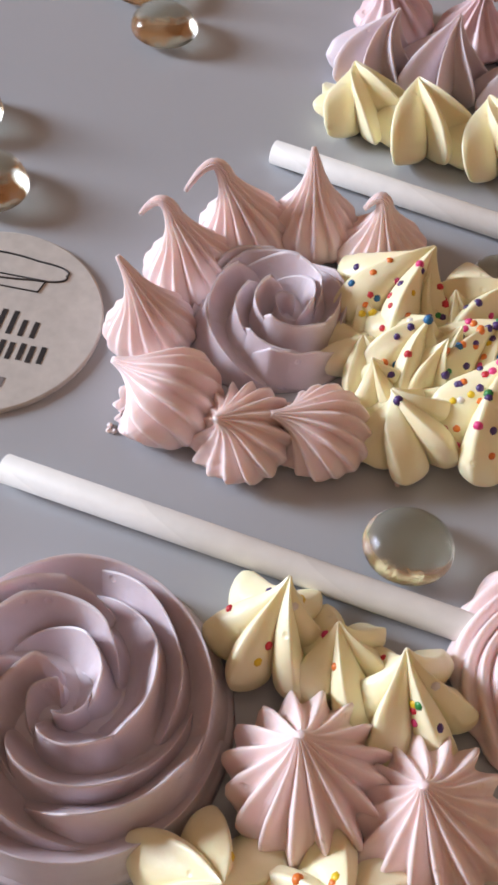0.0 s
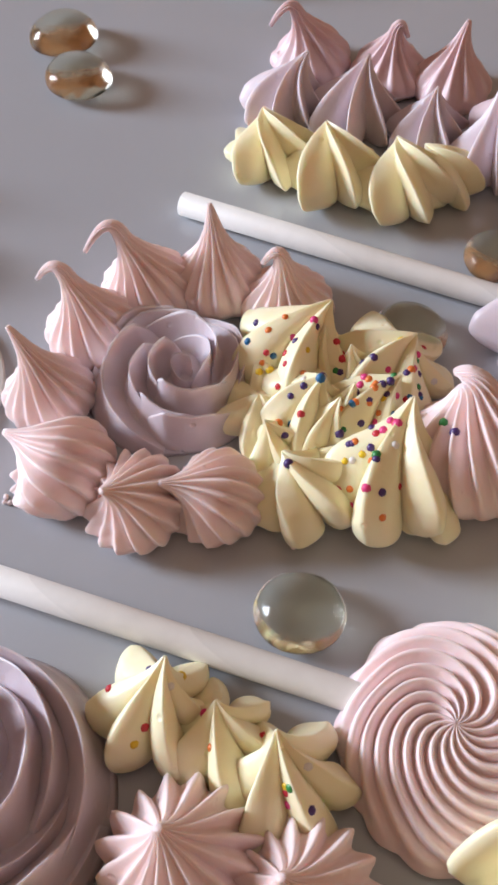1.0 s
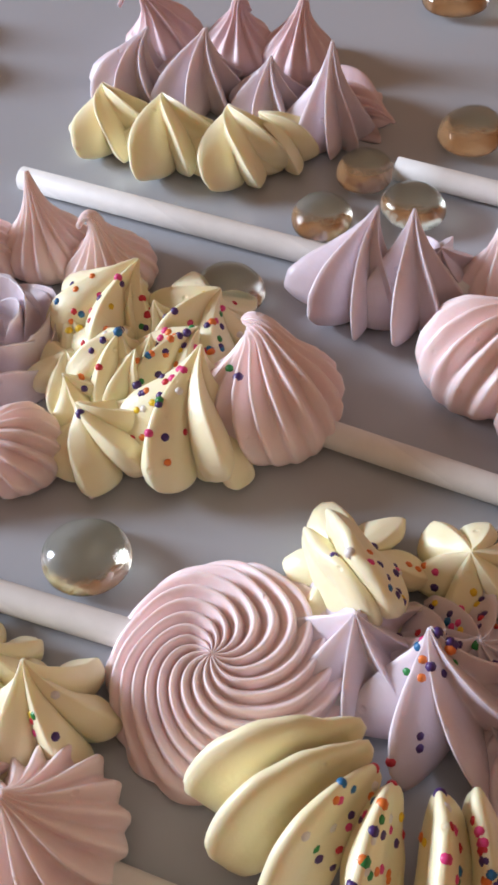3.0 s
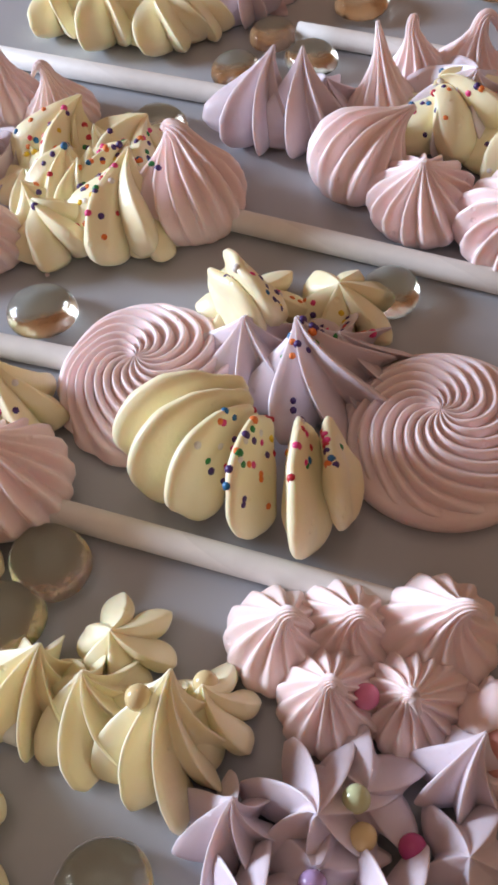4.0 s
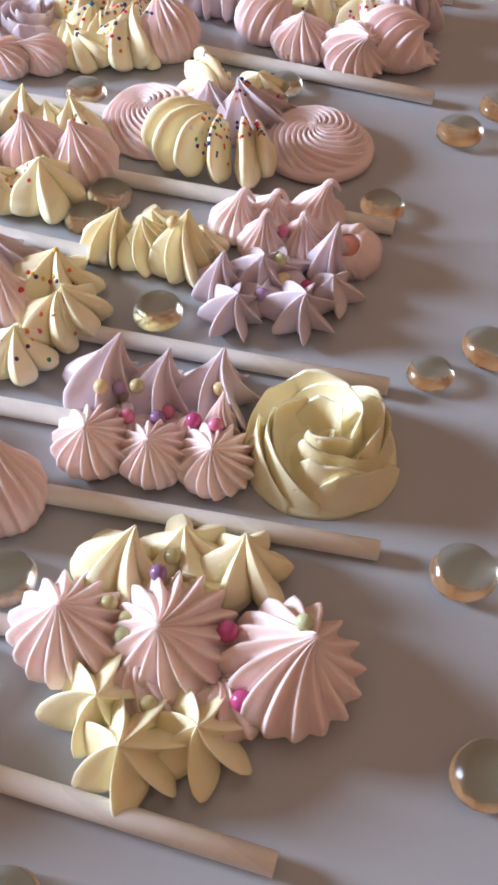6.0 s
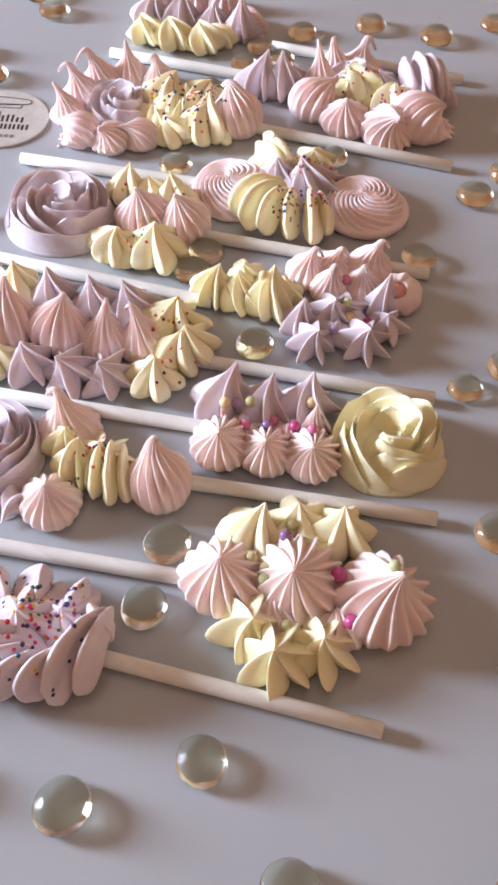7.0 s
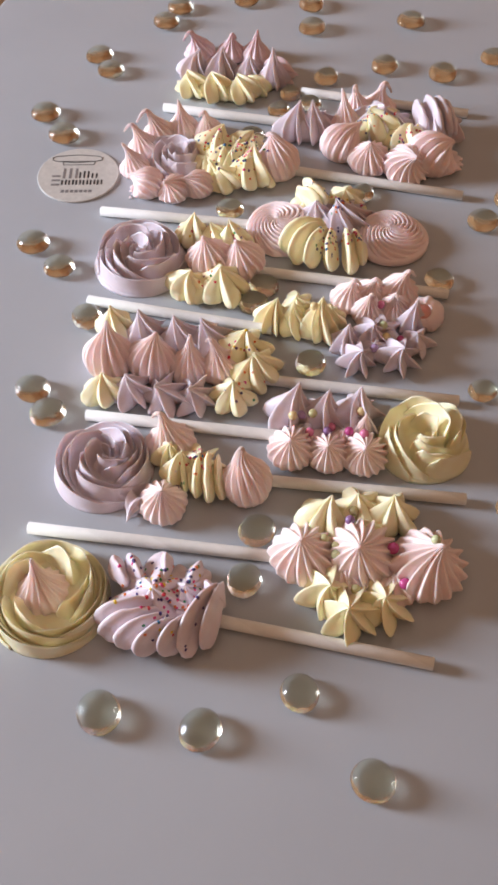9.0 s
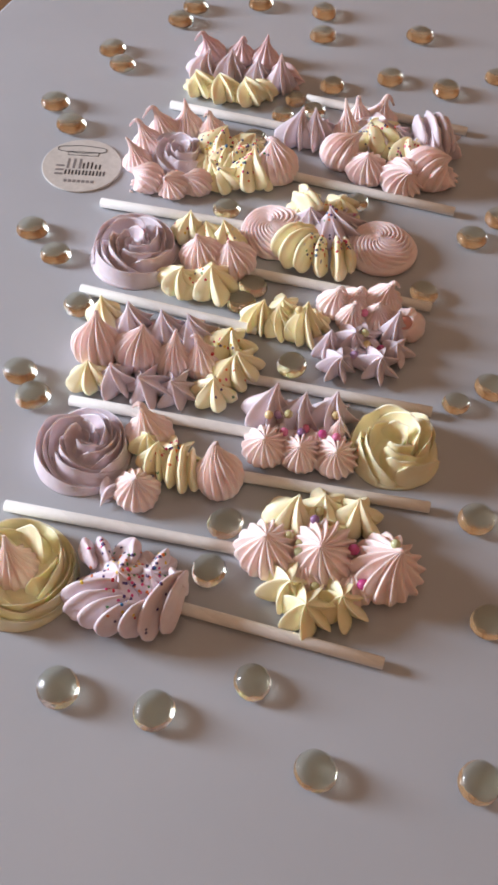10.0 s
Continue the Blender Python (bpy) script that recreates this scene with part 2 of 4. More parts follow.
def kiss(pop, mat, base, radius, tip, ridges, hook=(0, 0), soft=False):
    """A piped kiss drawn out into a peak: many round ridges, or a few deep petals, sharp or soft and rounded."""
    petals = ridges <= 8
    drawn = petals and not soft and mat is not YELLOW and tip[2] > 1.15
    ridges = ridges + (2 if drawn else 1 if mat is YELLOW and not soft else 0) if petals else round(1.2 * ridges)
    curl = Vector((*hook, 0))
    rng = random.Random(int(1000 * abs(base[0]) + 77 * abs(base[1])))
    a, c = Vector((*base, 0)), Vector(tip)
    b = a + Vector((0, 0, max(0.55 * tip[2], 0.85 * radius))) + 0.12 * (c - a)
    around = ridges * (25 if petals else 10)
    slim = ridges < 18 and (tip[2] > 1.9 * radius or curl.length > 0.22 or mat is LAVPINK)
    profile = (TULIP if mat is YELLOW else NARROW if slim else PETAL) if petals else SPIRE if slim else ONION
    twist = rng.uniform(0.5, 1.3) if petals else rng.uniform(0.1, 0.7)
    skew = rng.uniform(0.16, 0.34) if petals else 0.05
    rounding, blunt = (1.1, 0.0) if soft else (0.4, 0.2) if mat is YELLOW else (0.3, 0.8)
    start = rng.uniform(0, math.tau)
    gain = [rng.uniform(0.78, 1.18) for _ in range(ridges)]
    radius *= 0.99 if profile is SPIRE else 1.0 if soft else (1.08 if mat is YELLOW else 1.03 if drawn else 0.97) if petals else 1.03
    steps, loops = 40, []
    for i in range(steps + 1):
        s = (i / steps) ** 1.15
        mid, along = bezier(a, b, c, s)
        bend = max(0.0, (s - 0.7) / 0.3)
        mid = mid + curl * bend * bend + Vector((0, 0, curl.length * (0.5 * math.sin(math.pi * bend) - 1.5 * bend ** 3)))
        along = (along + (curl * 2 * bend + Vector((0, 0, curl.length * (1.57 * math.cos(math.pi * bend) - 4.5 * bend * bend))) * min(1, 3 * bend)) / 0.3).normalized()
        upright = max(0.0, 1 - s / 0.45) ** 1.5
        along = along.lerp(Vector((0, 0, 1)), upright).normalized()
        side = along.cross(Vector((0, 1, 0))).normalized()
        up = side.cross(along).normalized()
        r = radius * float(np.interp(s, [p[0] for p in profile], [p[1] for p in profile]))
        loop = []
        for k in range(around):
            angle = math.tau * k / around
            which = gain[int(angle * ridges / math.tau + 0.5) % ridges]
            if petals:
                core = (0.46 if mat is YELLOW or drawn else 0.53) + 0.06 * s
                away = abs(2 * ((angle * ridges / math.tau) % 1.0) - 1)
                rise = min(1, blunt + (1 - blunt) * s / rounding)
                lift = math.sqrt(1 - away * away) * (1 - rise) + (1 - away) ** (2.0 if mat is YELLOW or drawn else 1.7) * rise
                which = gain[int(angle * ridges / math.tau) % ridges]
                g = core + (1.10 - core) * lift * which * min(1, 0.35 + 0.65 * math.sqrt(s / 0.15))
            else:
                lift = 0.5 + 0.5 * math.cos(angle * ridges)
                g = 1.05 - (0.03 + 0.27 * min(1, s / 0.40) ** 1.5) * which * (1 - lift ** (0.5 + min(1, s / 0.5)))
            w = start + angle + twist * s + skew * lift * (1 - 0.6 * s)
            wob = 1 + (0.2 if soft else 0.07) * noise.noise(Vector((1.6 * math.cos(w), 1.6 * math.sin(w), 2.5 * s + start)))
            p = mid + (side * math.cos(w) + up * math.sin(w)) * r * g * wob
            p.z = max(p.z, 0.012)
            loop.append(p)
        loops.append(loop)
    verts, faces = rings(loops)
    return attach("meringue_kiss", pop, verts, faces, mat, (*base, 0))


def swirl(pop, mat, base, radius, eye, height, arms, turns, rim=0.0):
    """A flat piped swirl: fine ridges that wind out from the eye over a rounded disc."""
    rng = random.Random(int(900 * abs(base[0]) + 31 * abs(base[1])))
    around, steps = arms * 14, 72
    start = rng.uniform(0, math.tau)
    b, e = Vector((*base, 0)), Vector((*eye, 0))
    loops = []
    for i in range(steps + 12):
        u = min(1.0, (i + 0.4) / steps)
        drop = max(0, i - steps + 1) / 12
        loop = []
        for k in range(around):
            angle = math.tau * k / around
            n = noise.noise(Vector((1.7 * u * math.cos(angle), 1.7 * u * math.sin(angle), start)))
            wind = arms * (angle / math.tau + turns * u ** 1.25) + start + 0.25 * n
            shape = (0.5 - 0.5 * math.cos(math.tau * wind)) ** 0.6
            dome = height * (0.3 + 0.7 * (1 - u ** 3.2) ** 0.6) + 0.10 * height * math.exp(-((u / 0.14) ** 2))
            amp = 0.23 * height * min(1, u / 0.28)
            r = radius * u * 0.95 + 0.05 * radius * shape * u + 0.03 * radius * n * u
            z = dome + amp * shape * (1 - 0.5 * max(0, (u - 0.8) / 0.2)) - 0.45 * amp + 0.05 * height * n
            if drop:
                r += 0.04 * radius * math.sin(math.pi * min(1, drop)) - 0.05 * radius * drop ** 3
                z = z * (1 - drop) + 0.01
            loop.append(e.lerp(b, u ** 1.2) + Vector((math.cos(angle) * r, math.sin(angle) * r, max(z, 0.012))))
        loops.append(loop)
    verts, faces = rings(loops)
    attach("swirl_disc", pop, verts, faces, mat, (*base, 0))
    if rim:
        loops = []
        for f, z in ((0.97, 0.012), (1.05, 0.12), (1.06, 0.3), (1.0, 0.42), (0.8, 0.46)):
            loops.append([b + Vector((math.cos(a) * radius * f * (1 + 0.03 * noise.noise(Vector((math.cos(a), math.sin(a), 5)))),
                                      math.sin(a) * radius * f, z)) for a in (math.tau * k / 90 for k in range(90))])
        verts, faces = rings(loops)
        attach("swirl_foot", pop, verts, faces, mat, (*base, 0))


ROSE = ((2, 0.03, 0.24, 200, 0.7, 0.10), (3, 0.15, 0.52, 170, 1.0, 0.17), (4, 0.34, 0.80, 150, 1.05, 0.19), (4, 0.60, 0.95, 130, 1.0, 0.18), (2, 0.80, 0.98, 210, 0.9, 0.15))
OPEN_ROSE = ((1, 0.05, 0.17, 300, 0.75, 0.08), (2, 0.20, 0.46, 190, 1.0, 0.15), (3, 0.34, 0.76, 150, 1.1, 0.20), (4, 0.54, 0.93, 120, 1.05, 0.22), (4, 0.74, 1.0, 100, 0.9, 0.20))
WREATH = ((4, 0.44, 0.76, 105, 1.2, 0.2), (3, 0.66, 0.95, 170, 1.1, 0.13), (3, 0.76, 0.98, 200, 1.0, 0.10), (3, 0.86, 1.02, 190, 0.9, 0.09), (2, 0.95, 1.04, 220, 0.6, 0.08))


def rosette(pop, mat, base, radius, eye, height, first=0.0, tiers=ROSE, bowl=0.0):
    """A piped rose: a mound under petals with a thin crest and scooped sides, which wind outwards and close round the rim."""
    rng = random.Random(int(900 * abs(base[0]) + 31 * abs(base[1])))
    b, e = Vector((*base, 0)), Vector((*eye, 0))

    def mound(u):
        hollow = bowl * max(0.0, 1 - u / 0.6)
        rim = max(0.0, (u - 0.76) / 0.32)
        return height * (0.20 + 0.34 * max(0, 1 - u * u)) * (1 - hollow) * math.sqrt(max(0.0, 1 - rim * rim))

    loops = []
    for i in range(44):
        u = 1.08 * (i + 0.3) / 43.3
        loop = []
        for k in range(96):
            angle = math.tau * k / 96
            n = noise.noise(Vector((math.cos(angle) * u * 1.5, math.sin(angle) * u * 1.5, first)))
            r = radius * u * 0.95 * (1 + 0.04 * n * u)
            loop.append(e.lerp(b, min(1, u)) + Vector((math.cos(angle) * r, math.sin(angle) * r, max(0.012, mound(u) + 0.04 * height * n * (u < 0.9)))))
        loops.append(loop)
    verts, faces = rings(loops)
    rose = attach("meringue_rosette", pop, verts, faces, mat, (*base, 0))

    across = [-1.0, -0.8, -0.6, -0.43, -0.3, -0.2, -0.12, -0.06, 0.0, 0.06, 0.12, 0.2, 0.3, 0.45, 0.62, 0.8, 1.0]
    for tier, (count, inner, outer, sweep, tall, wide) in enumerate(tiers):
        for k in range(count):
            a0 = first + math.tau * (k + 0.37 * tier + rng.uniform(-0.14, 0.14)) / count
            span = radians(sweep * rng.uniform(0.85, 1.15))
            lift = 0.66 * tall * height * rng.uniform(0.85, 1.15)
            r0, r1 = inner * rng.uniform(0.93, 1.05), outer * rng.uniform(0.96, 1.03)
            girth, phase = wide * rng.uniform(0.85, 1.15), rng.uniform(0, 20)
            steps, loops = 60, []
            for i in range(steps + 1):
                t = i / steps
                angle = a0 + span * t
                u = r0 + (r1 - r0) * t ** 1.15
                body = min(1.0, 4.5 * t + 0.03) ** 0.7 * min(1.0, 2.4 * (1 - t) + 0.02) ** 0.8
                wob = noise.noise(Vector((3 * t, phase, 0)))
                way = Vector((math.cos(angle), math.sin(angle), 0))
                top, under = [], []
                for w in across:
                    f = (1 - abs(w)) ** 1.9
                    v = max(0.003, u + girth * w * (0.35 + 0.65 * body) * (1.0 if w < 0 else 0.8) + 0.035 * f * body + 0.015 * wob)
                    fine = noise.noise(Vector((9 * t, 2 * w, phase)))
                    at = e.lerp(b, min(1, v)) + way * radius * min(v, 1.06)
                    ground = mound(v)
                    top.append(at + Vector((0, 0, max(0.012, ground - 0.03 * height + lift * body * f * (1 + 0.2 * wob) + 0.02 * height * fine))))
                    if w in (-1.0, -0.3, 0.3, 1.0):
                        under.append(at + Vector((0, 0, max(0.006, ground - 0.2 * height))))
                loops.append(top + under[::-1])
            verts, faces = rings(loops)
            SOLIDS[pop.name].append((verts, faces))
            o = Vector((*base, 0))
            petal = new("petal", mesh_of("petal", [(v - o) * CM for v in verts], faces, mat))
            petal.parent = rose
    return rose


def lobe(pop, mat, p, q, radius, arch=0.4, keel=0.45):
    """One ridge of a piped shell, from its high root to its rounded end."""
    a, c = Vector(p), Vector(q)
    b = (a + c) / 2 + Vector((0, 0, arch)) + (c - a) * 0.12
    rng = random.Random(int(800 * abs(p[0]) + 57 * abs(q[1])))
    bow = rng.uniform(-0.02, 0.09) * (c - a).length
    steps, around, loops = 30, 44, []
    for i in range(steps + 1):
        s = i / steps
        mid, along = bezier(a, b, c, s)
        along.normalize()
        side = along.cross(Vector((0, 0, 1))).normalized()
        mid = mid + side * bow * math.sin(math.pi * s)
        up = side.cross(along).normalized()
        r = radius * (0.22 + 0.82 * math.sin(math.pi * (0.06 + 0.64 * s))) * math.sqrt(max(0.004, 1 - (2 * s - 1) ** 8))
        loop = []
        for k in range(around):
            angle = math.tau * k / around
            near = max(0.0, 1 - abs(angle - 1.35) / 0.8)
            lip = near ** 2.0 * math.sin(math.pi * min(1, 0.15 + 0.85 * s)) ** 0.5
            hollow = max(0, math.cos(angle - 2.45)) ** 3 + (0.9 if keel > 0.5 else 0.0) * max(0, math.cos(angle - 0.35)) ** 3
            g = 1 + (0.15 + 1.4 * keel) * lip - 0.3 * hollow
            pt = mid + side * math.cos(angle) * r * g * 0.88 + up * math.sin(angle) * r * g
            pt += Vector((1, 1, 1)) * 0.05 * noise.noise(pt * 2.2)
            pt.z = max(pt.z, 0.012)
            loop.append(pt)
        loops.append(loop)
    verts, faces = rings(loops)
    return attach("meringue_lobe", pop, verts, faces, mat, ((p[0] + q[0]) / 2, (p[1] + q[1]) / 2, 0))


def burst(pop, mat, inside, place, axis, radius):
    """A broken hollow kiss: a ragged lip round an opening that shows the darker inside."""
    p, z = Vector(place), Vector(axis).normalized()
    x = z.cross(Vector((0, 1, 0))).normalized()
    y = z.cross(x)
    for name, tone, rows in (("broken_lip", mat, ((2.3, -2.2), (2.2, -1.5), (1.9, -0.75), (1.5, -0.2), (1.15, 0.06), (1.02, 0.16), (0.9, 0.10), (0.84, -0.15))),
                             ("hollow", inside, ((0.93, 0.0), (0.88, -0.12), (0.7, -0.32), (0.4, -0.46), (0.05, -0.5)))):
        loops = []
        for f, h in rows:
            loop = []
            for k in range(48):
                a = math.tau * k / 48
                n = noise.noise(Vector((2.2 * math.cos(a), 2.2 * math.sin(a), 4.0)))
                spot = p + (x * math.cos(a) + y * math.sin(a)) * radius * f * (1 + 0.16 * n) + z * radius * (h + (0.35 * n if h > 0.05 else 0))
                spot.z = max(spot.z, 0.012)
                loop.append(spot)
            loops.append(loop)
        verts, faces = rings(loops)
        attach(name, pop, verts, faces, tone, place)


def stick(pop, end, second, length=10.5, radius=0.235):
    """A paper stick that lies on the table, its free end first, the other in the meringue."""
    way = (Vector(second) - Vector(end)).normalized()
    way = Vector((way.x, way.y, 0))
    side, up = Vector((-way.y, way.x, 0)), Vector((0, 0, 1))
    loops = []
    for d, r in ((0.35, 0.55), (0.0, 0.6), (0.0, 0.93), (0.015, 1.0), (4.0, 1.0), (8.0, 1.0), (length, 1.0), (length, 0.5)):
        mid = Vector((*end, radius + 0.012)) + way * d
        loops.append([mid + (side * math.cos(math.tau * k / 24) + up * math.sin(math.tau * k / 24)) * radius * r for k in range(24)])
    verts, faces = rings(loops)
    ob = new("stick", mesh_of("stick", [(v - loops[1][0]) * CM for v in verts], faces, PAPER))
    ob.parent = pop
    ob.location = loops[1][0] * CM - pop.location
    ob["label"] = "white rolled paper stick"


def ball(name, mat, u, v):
    bm = bmesh.new()
    bmesh.ops.create_uvsphere(bm, u_segments=u, v_segments=v, radius=1.0)
    me = bpy.data.meshes.new(name)
    bm.to_mesh(me)
    bm.free()
    me.materials.append(mat)
    me.polygons.foreach_set("use_smooth", [True] * len(me.polygons))
    return me


SPRINKLE_MESH = [ball("sprinkle", m, 8, 5) for m in SPRINKLE]
PEARL_MESH = {n: ball("sugar_pearl", m, 20, 12) for n, m in PEARL.items()}


def surface(pop, x, y):
    """The highest point of a lollipop's meringue over a place, and its normal."""
    if pop.name not in TREES:
        verts, faces = [], []
        for v, f in SOLIDS[pop.name]:
            faces += [tuple(k + len(verts) for k in face) for face in f]
            verts += v
        TREES[pop.name] = BVHTree.FromPolygons(verts, faces)
    hit, normal, _, _ = TREES[pop.name].ray_cast(Vector((x, y, 6)), Vector((0, 0, -1)))
    return hit, normal


def settle(name, me, pop, place, size):
    ob = new(name, me)
    ob.parent = pop
    ob.location = place * CM - pop.location
    ob.scale = (size * CM,) * 3
    return ob


def sprinkles(pop, x, y, spread, count):
    """Sugar balls strewn over the meringue round a place."""
    rng = random.Random(int(500 * abs(x) + 13 * abs(y)))
    for _ in range(count):
        hit, normal = surface(pop, rng.gauss(x, spread * 0.55), rng.gauss(y, spread * 0.55))
        if hit is None or hit.z < 0.15:
            continue
        size = rng.uniform(0.072, 0.088)
        settle("sprinkle", SPRINKLE_MESH[rng.choice((0, 0, 1, 1, 2, 3, 4, 5, 5, 5, 5, 6, 6, 7))], pop, hit + normal * size * 0.6, size)


def pearl(pop, colour, x, y, size=1.0):
    """A larger sugar pearl pressed into the meringue."""
    hit, normal = surface(pop, x, y)
    if hit is None:
        return
    settle("sugar_pearl", PEARL_MESH[colour], pop, hit + Vector((0, 0, 0.1)), 0.185 * size)


# ---- glass pebbles ----
def pebble_mesh(seed):
    """A flattened glass drop, one unit in radius."""
    rng = random.Random(seed)
    loops = []
    for i in range(19):
        f = math.pi * (i + 0.25) / 18.5 - math.pi / 2
        r = abs(math.cos(f)) ** 0.92
        z = 0.26 + (0.66 if f > 0 else 0.26) * math.sin(f)
        loop = []
        for k in range(40):
            a = math.tau * k / 40
            wob = 1 + 0.04 * math.cos(2 * a) + 0.06 * noise.noise(Vector((math.cos(a) * 0.8, math.sin(a) * 0.8, seed * 3.7 + z * 0.5)))
            loop.append(Vector((math.cos(a) * r * wob, math.sin(a) * r * wob, z)))
        loops.append(loop)
    verts, faces = rings(loops)
    return mesh_of("glass_pebble", verts, faces, GLASS)


PEBBLES = [pebble_mesh(k) for k in range(5)]


def pebble(x, y, radius):
    rng = random.Random(int(700 * abs(x) + 19 * abs(y)))
    ob = tagged(new("glass_pebble", rng.choice(PEBBLES)), "clear flattened glass pebble lying on the white table", "glass pebble", "glass pebbles on the table")
    ob.matrix_world = pose(x * CM, y * CM, 0.0002, 0, 0, rng.uniform(0, 360)) @ Matrix.Diagonal((0.95 * radius * CM,) * 3 + (1,))


def crumb(x, y):
    """A speck of broken meringue on the table."""
    rng = random.Random(int(333 * abs(x) + 7 * abs(y)))
    bm = bmesh.new()
    bmesh.ops.create_icosphere(bm, subdivisions=2, radius=0.05 * CM)
    for v in bm.verts:
        v.co *= 1 + 0.5 * noise.noise(v.co * 2500 + Vector((x, y, 0)))
        v.co.z = max(v.co.z, -0.03 * CM) * 0.8
    me = bpy.data.meshes.new("crumb")
    bm.to_mesh(me)
    bm.free()
    me.materials.append(PINK)
    ob = tagged(new("crumb", me), "tiny pale meringue crumb lying on the table", "crumb", "meringue crumbs")
    ob.matrix_world = pose(x * CM, y * CM, 0.025 * CM, 0, 0, rng.uniform(0, 360))


# ---- label disc ----
disc = tagged(new("label_disc"), "round white plastic label with chef hat drawing and dark bars", "label")
disc.matrix_world = pose(-4.25 * CM, 10.36 * CM, 0, 0, 0, -11)
loops = [[Vector((math.cos(math.tau * k / 72) * r, math.sin(math.tau * k / 72) * r, z)) * CM for k in range(72)]
         for r, z in ((2.02, 0.004), (2.06, 0.02), (2.06, 0.08), (2.03, 0.1))]
verts, faces = rings(loops)
me = mesh_of("plate", verts, faces, LABEL, False)
plate = new("plate", me)
plate.parent = disc


GREY = plain("grey_ink", (0.24, 0.22, 0.22), 0.5)


def bar(x0, x1, y0, y1, mat=INK):
    ob = box("printed_bar", (x0 * CM, y0 * CM, 0.1005 * CM), (x1 * CM, y1 * CM, 0.108 * CM), mat, disc)
    ob["label"] = "dark printed bar"


for x in (-0.77, -0.46, -0.15):
    bar(x, x + 0.13, -0.30, 0.46, GREY)
for k, (w, h) in enumerate(((0.09, 0.44), (0.09, 0.52), (0.09, 0.52), (0.09, 0.36), (0.09, 0.36))):
    bar(0.06 + 0.21 * k, 0.06 + 0.21 * k + w, -0.28, -0.28 + h)
for y in (-0.84, -0.52, -0.20):
    bar(-1.30, -0.88, y, y + 0.14, GREY)
for k in range(6):
    bar(-0.80 + 0.36 * k, -0.80 + 0.36 * k + 0.09, -0.80, -0.44)
    bar(-0.61 + 0.36 * k, -0.61 + 0.36 * k + 0.09, -0.78, -0.42)
for k in range(7):
    bar(-0.75 + 0.23 * k, -0.75 + 0.23 * k + 0.17, -1.38, -1.18, GREY)


def ink_line(name, points, label):
    """A thin printed outline from a rule for its points."""
    data = bpy.data.curves.new(name, "CURVE")
    data.dimensions, data.bevel_depth, data.bevel_resolution = "3D", 0.02 * CM, 1
    line = data.splines.new("POLY")
    line.points.add(len(points) - 1)
    for spot, (x, y) in zip(line.points, points):
        spot.co = (x * CM, y * CM, 0.105 * CM, 1)
    line.use_cyclic_u = True
    data.materials.append(INK)
    ob = new(name, data)
    ob.parent = disc
    ob["label"] = label


cloud = [(-0.15 + 1.25 * math.cos(a) * (1 + 0.1 * abs(math.sin(2 * a))), 1.22 + 0.26 * math.sin(a) * (1 + 0.15 * abs(math.sin(3 * a))))
         for a in (math.tau * k / 64 for k in range(64))]
ink_line("chef_hat", cloud, "thin dark outline of a chef hat")
ink_line("hat_band", [(-0.88, 1.02), (-0.82, 0.74), (0.72, 0.74), (0.78, 1.02)], "thin dark outline of a hat band")


# yellow star kisses before lavender and pink-lavender ones
p1 = lollipop(4.8, 17.0, "meringue lollipop with rows of yellow, lavender and dusky pink peaks")
stick(p1, (16.52, 10.9), (8.52, 14.51), length=9)
kiss(p1, LAVPINK, (3.56, 19.4), 0.84, (2.89, 19.41, 1.6), 9, hook=(-0.3,-0.12))
kiss(p1, LAVPINK, (5.21, 18.89), 0.81, (5.25, 18.69, 1.6), 9, hook=(0.24,0))
kiss(p1, LAVPINK, (6.53, 18.39), 0.82, (6.69, 18.6, 1.7), 9)
kiss(p1, LAVENDER, (2.93, 17.56), 0.86, (3.34, 17.93, 1.45), 6)
kiss(p1, LAVENDER, (4.33, 17.27), 0.91, (4.57, 17.75, 1.5), 6)
kiss(p1, LAVENDER, (5.82, 16.64), 0.76, (5.9, 16.89, 1.35), 6)
kiss(p1, LAVENDER, (7.06, 15.8), 0.81, (7.12, 16.62, 1.8), 6)
kiss(p1, LAVPINK, (7.44, 16.53), 0.9, (8.35, 15.56, 0.6), 8)
kiss(p1, YELLOW, (2.57, 16.12), 0.82, (2.4, 16.72, 1.0), 6)
kiss(p1, YELLOW, (3.75, 15.54), 0.91, (3.65, 16.22, 1.05), 6)
kiss(p1, YELLOW, (5.16, 15.05), 0.95, (5.01, 15.69, 1.1), 6)
kiss(p1, YELLOW, (6.05, 15.35), 0.74, (5.61, 15.83, 0.8), 6)

# lavender stars, pink kisses and a curled lavender shell
p2 = lollipop(11.3, 9.8, "meringue lollipop of lavender stars, pink kisses and curled lavender shell")
stick(p2, (0.77, 14.76), (6.76, 12.21))
kiss(p2, LAVENDER, (7.2, 11.21), 0.94, (7.64, 12.04, 1.6), 6)
kiss(p2, LAVENDER, (8.14, 10.92), 0.93, (8.25, 11.93, 1.6), 6)
kiss(p2, LAVENDER, (8.82, 11.78), 0.71, (8.71, 11.48, 1.1), 6)
kiss(p2, PINK, (9.94, 11.19), 0.78, (9.85, 12.14, 1.9), 11)
kiss(p2, PINK, (10.81, 12.18), 0.8, (10.55, 12.59, 1.8), 11, hook=(0.25,0))
kiss(p2, PINK, (11.95, 12.24), 0.97, (12.24, 12.48, 1.7), 11, hook=(0.45,0))
kiss(p2, PINK, (9.19, 9.44), 1.04, (10.39, 9.99, 1.3), 13)
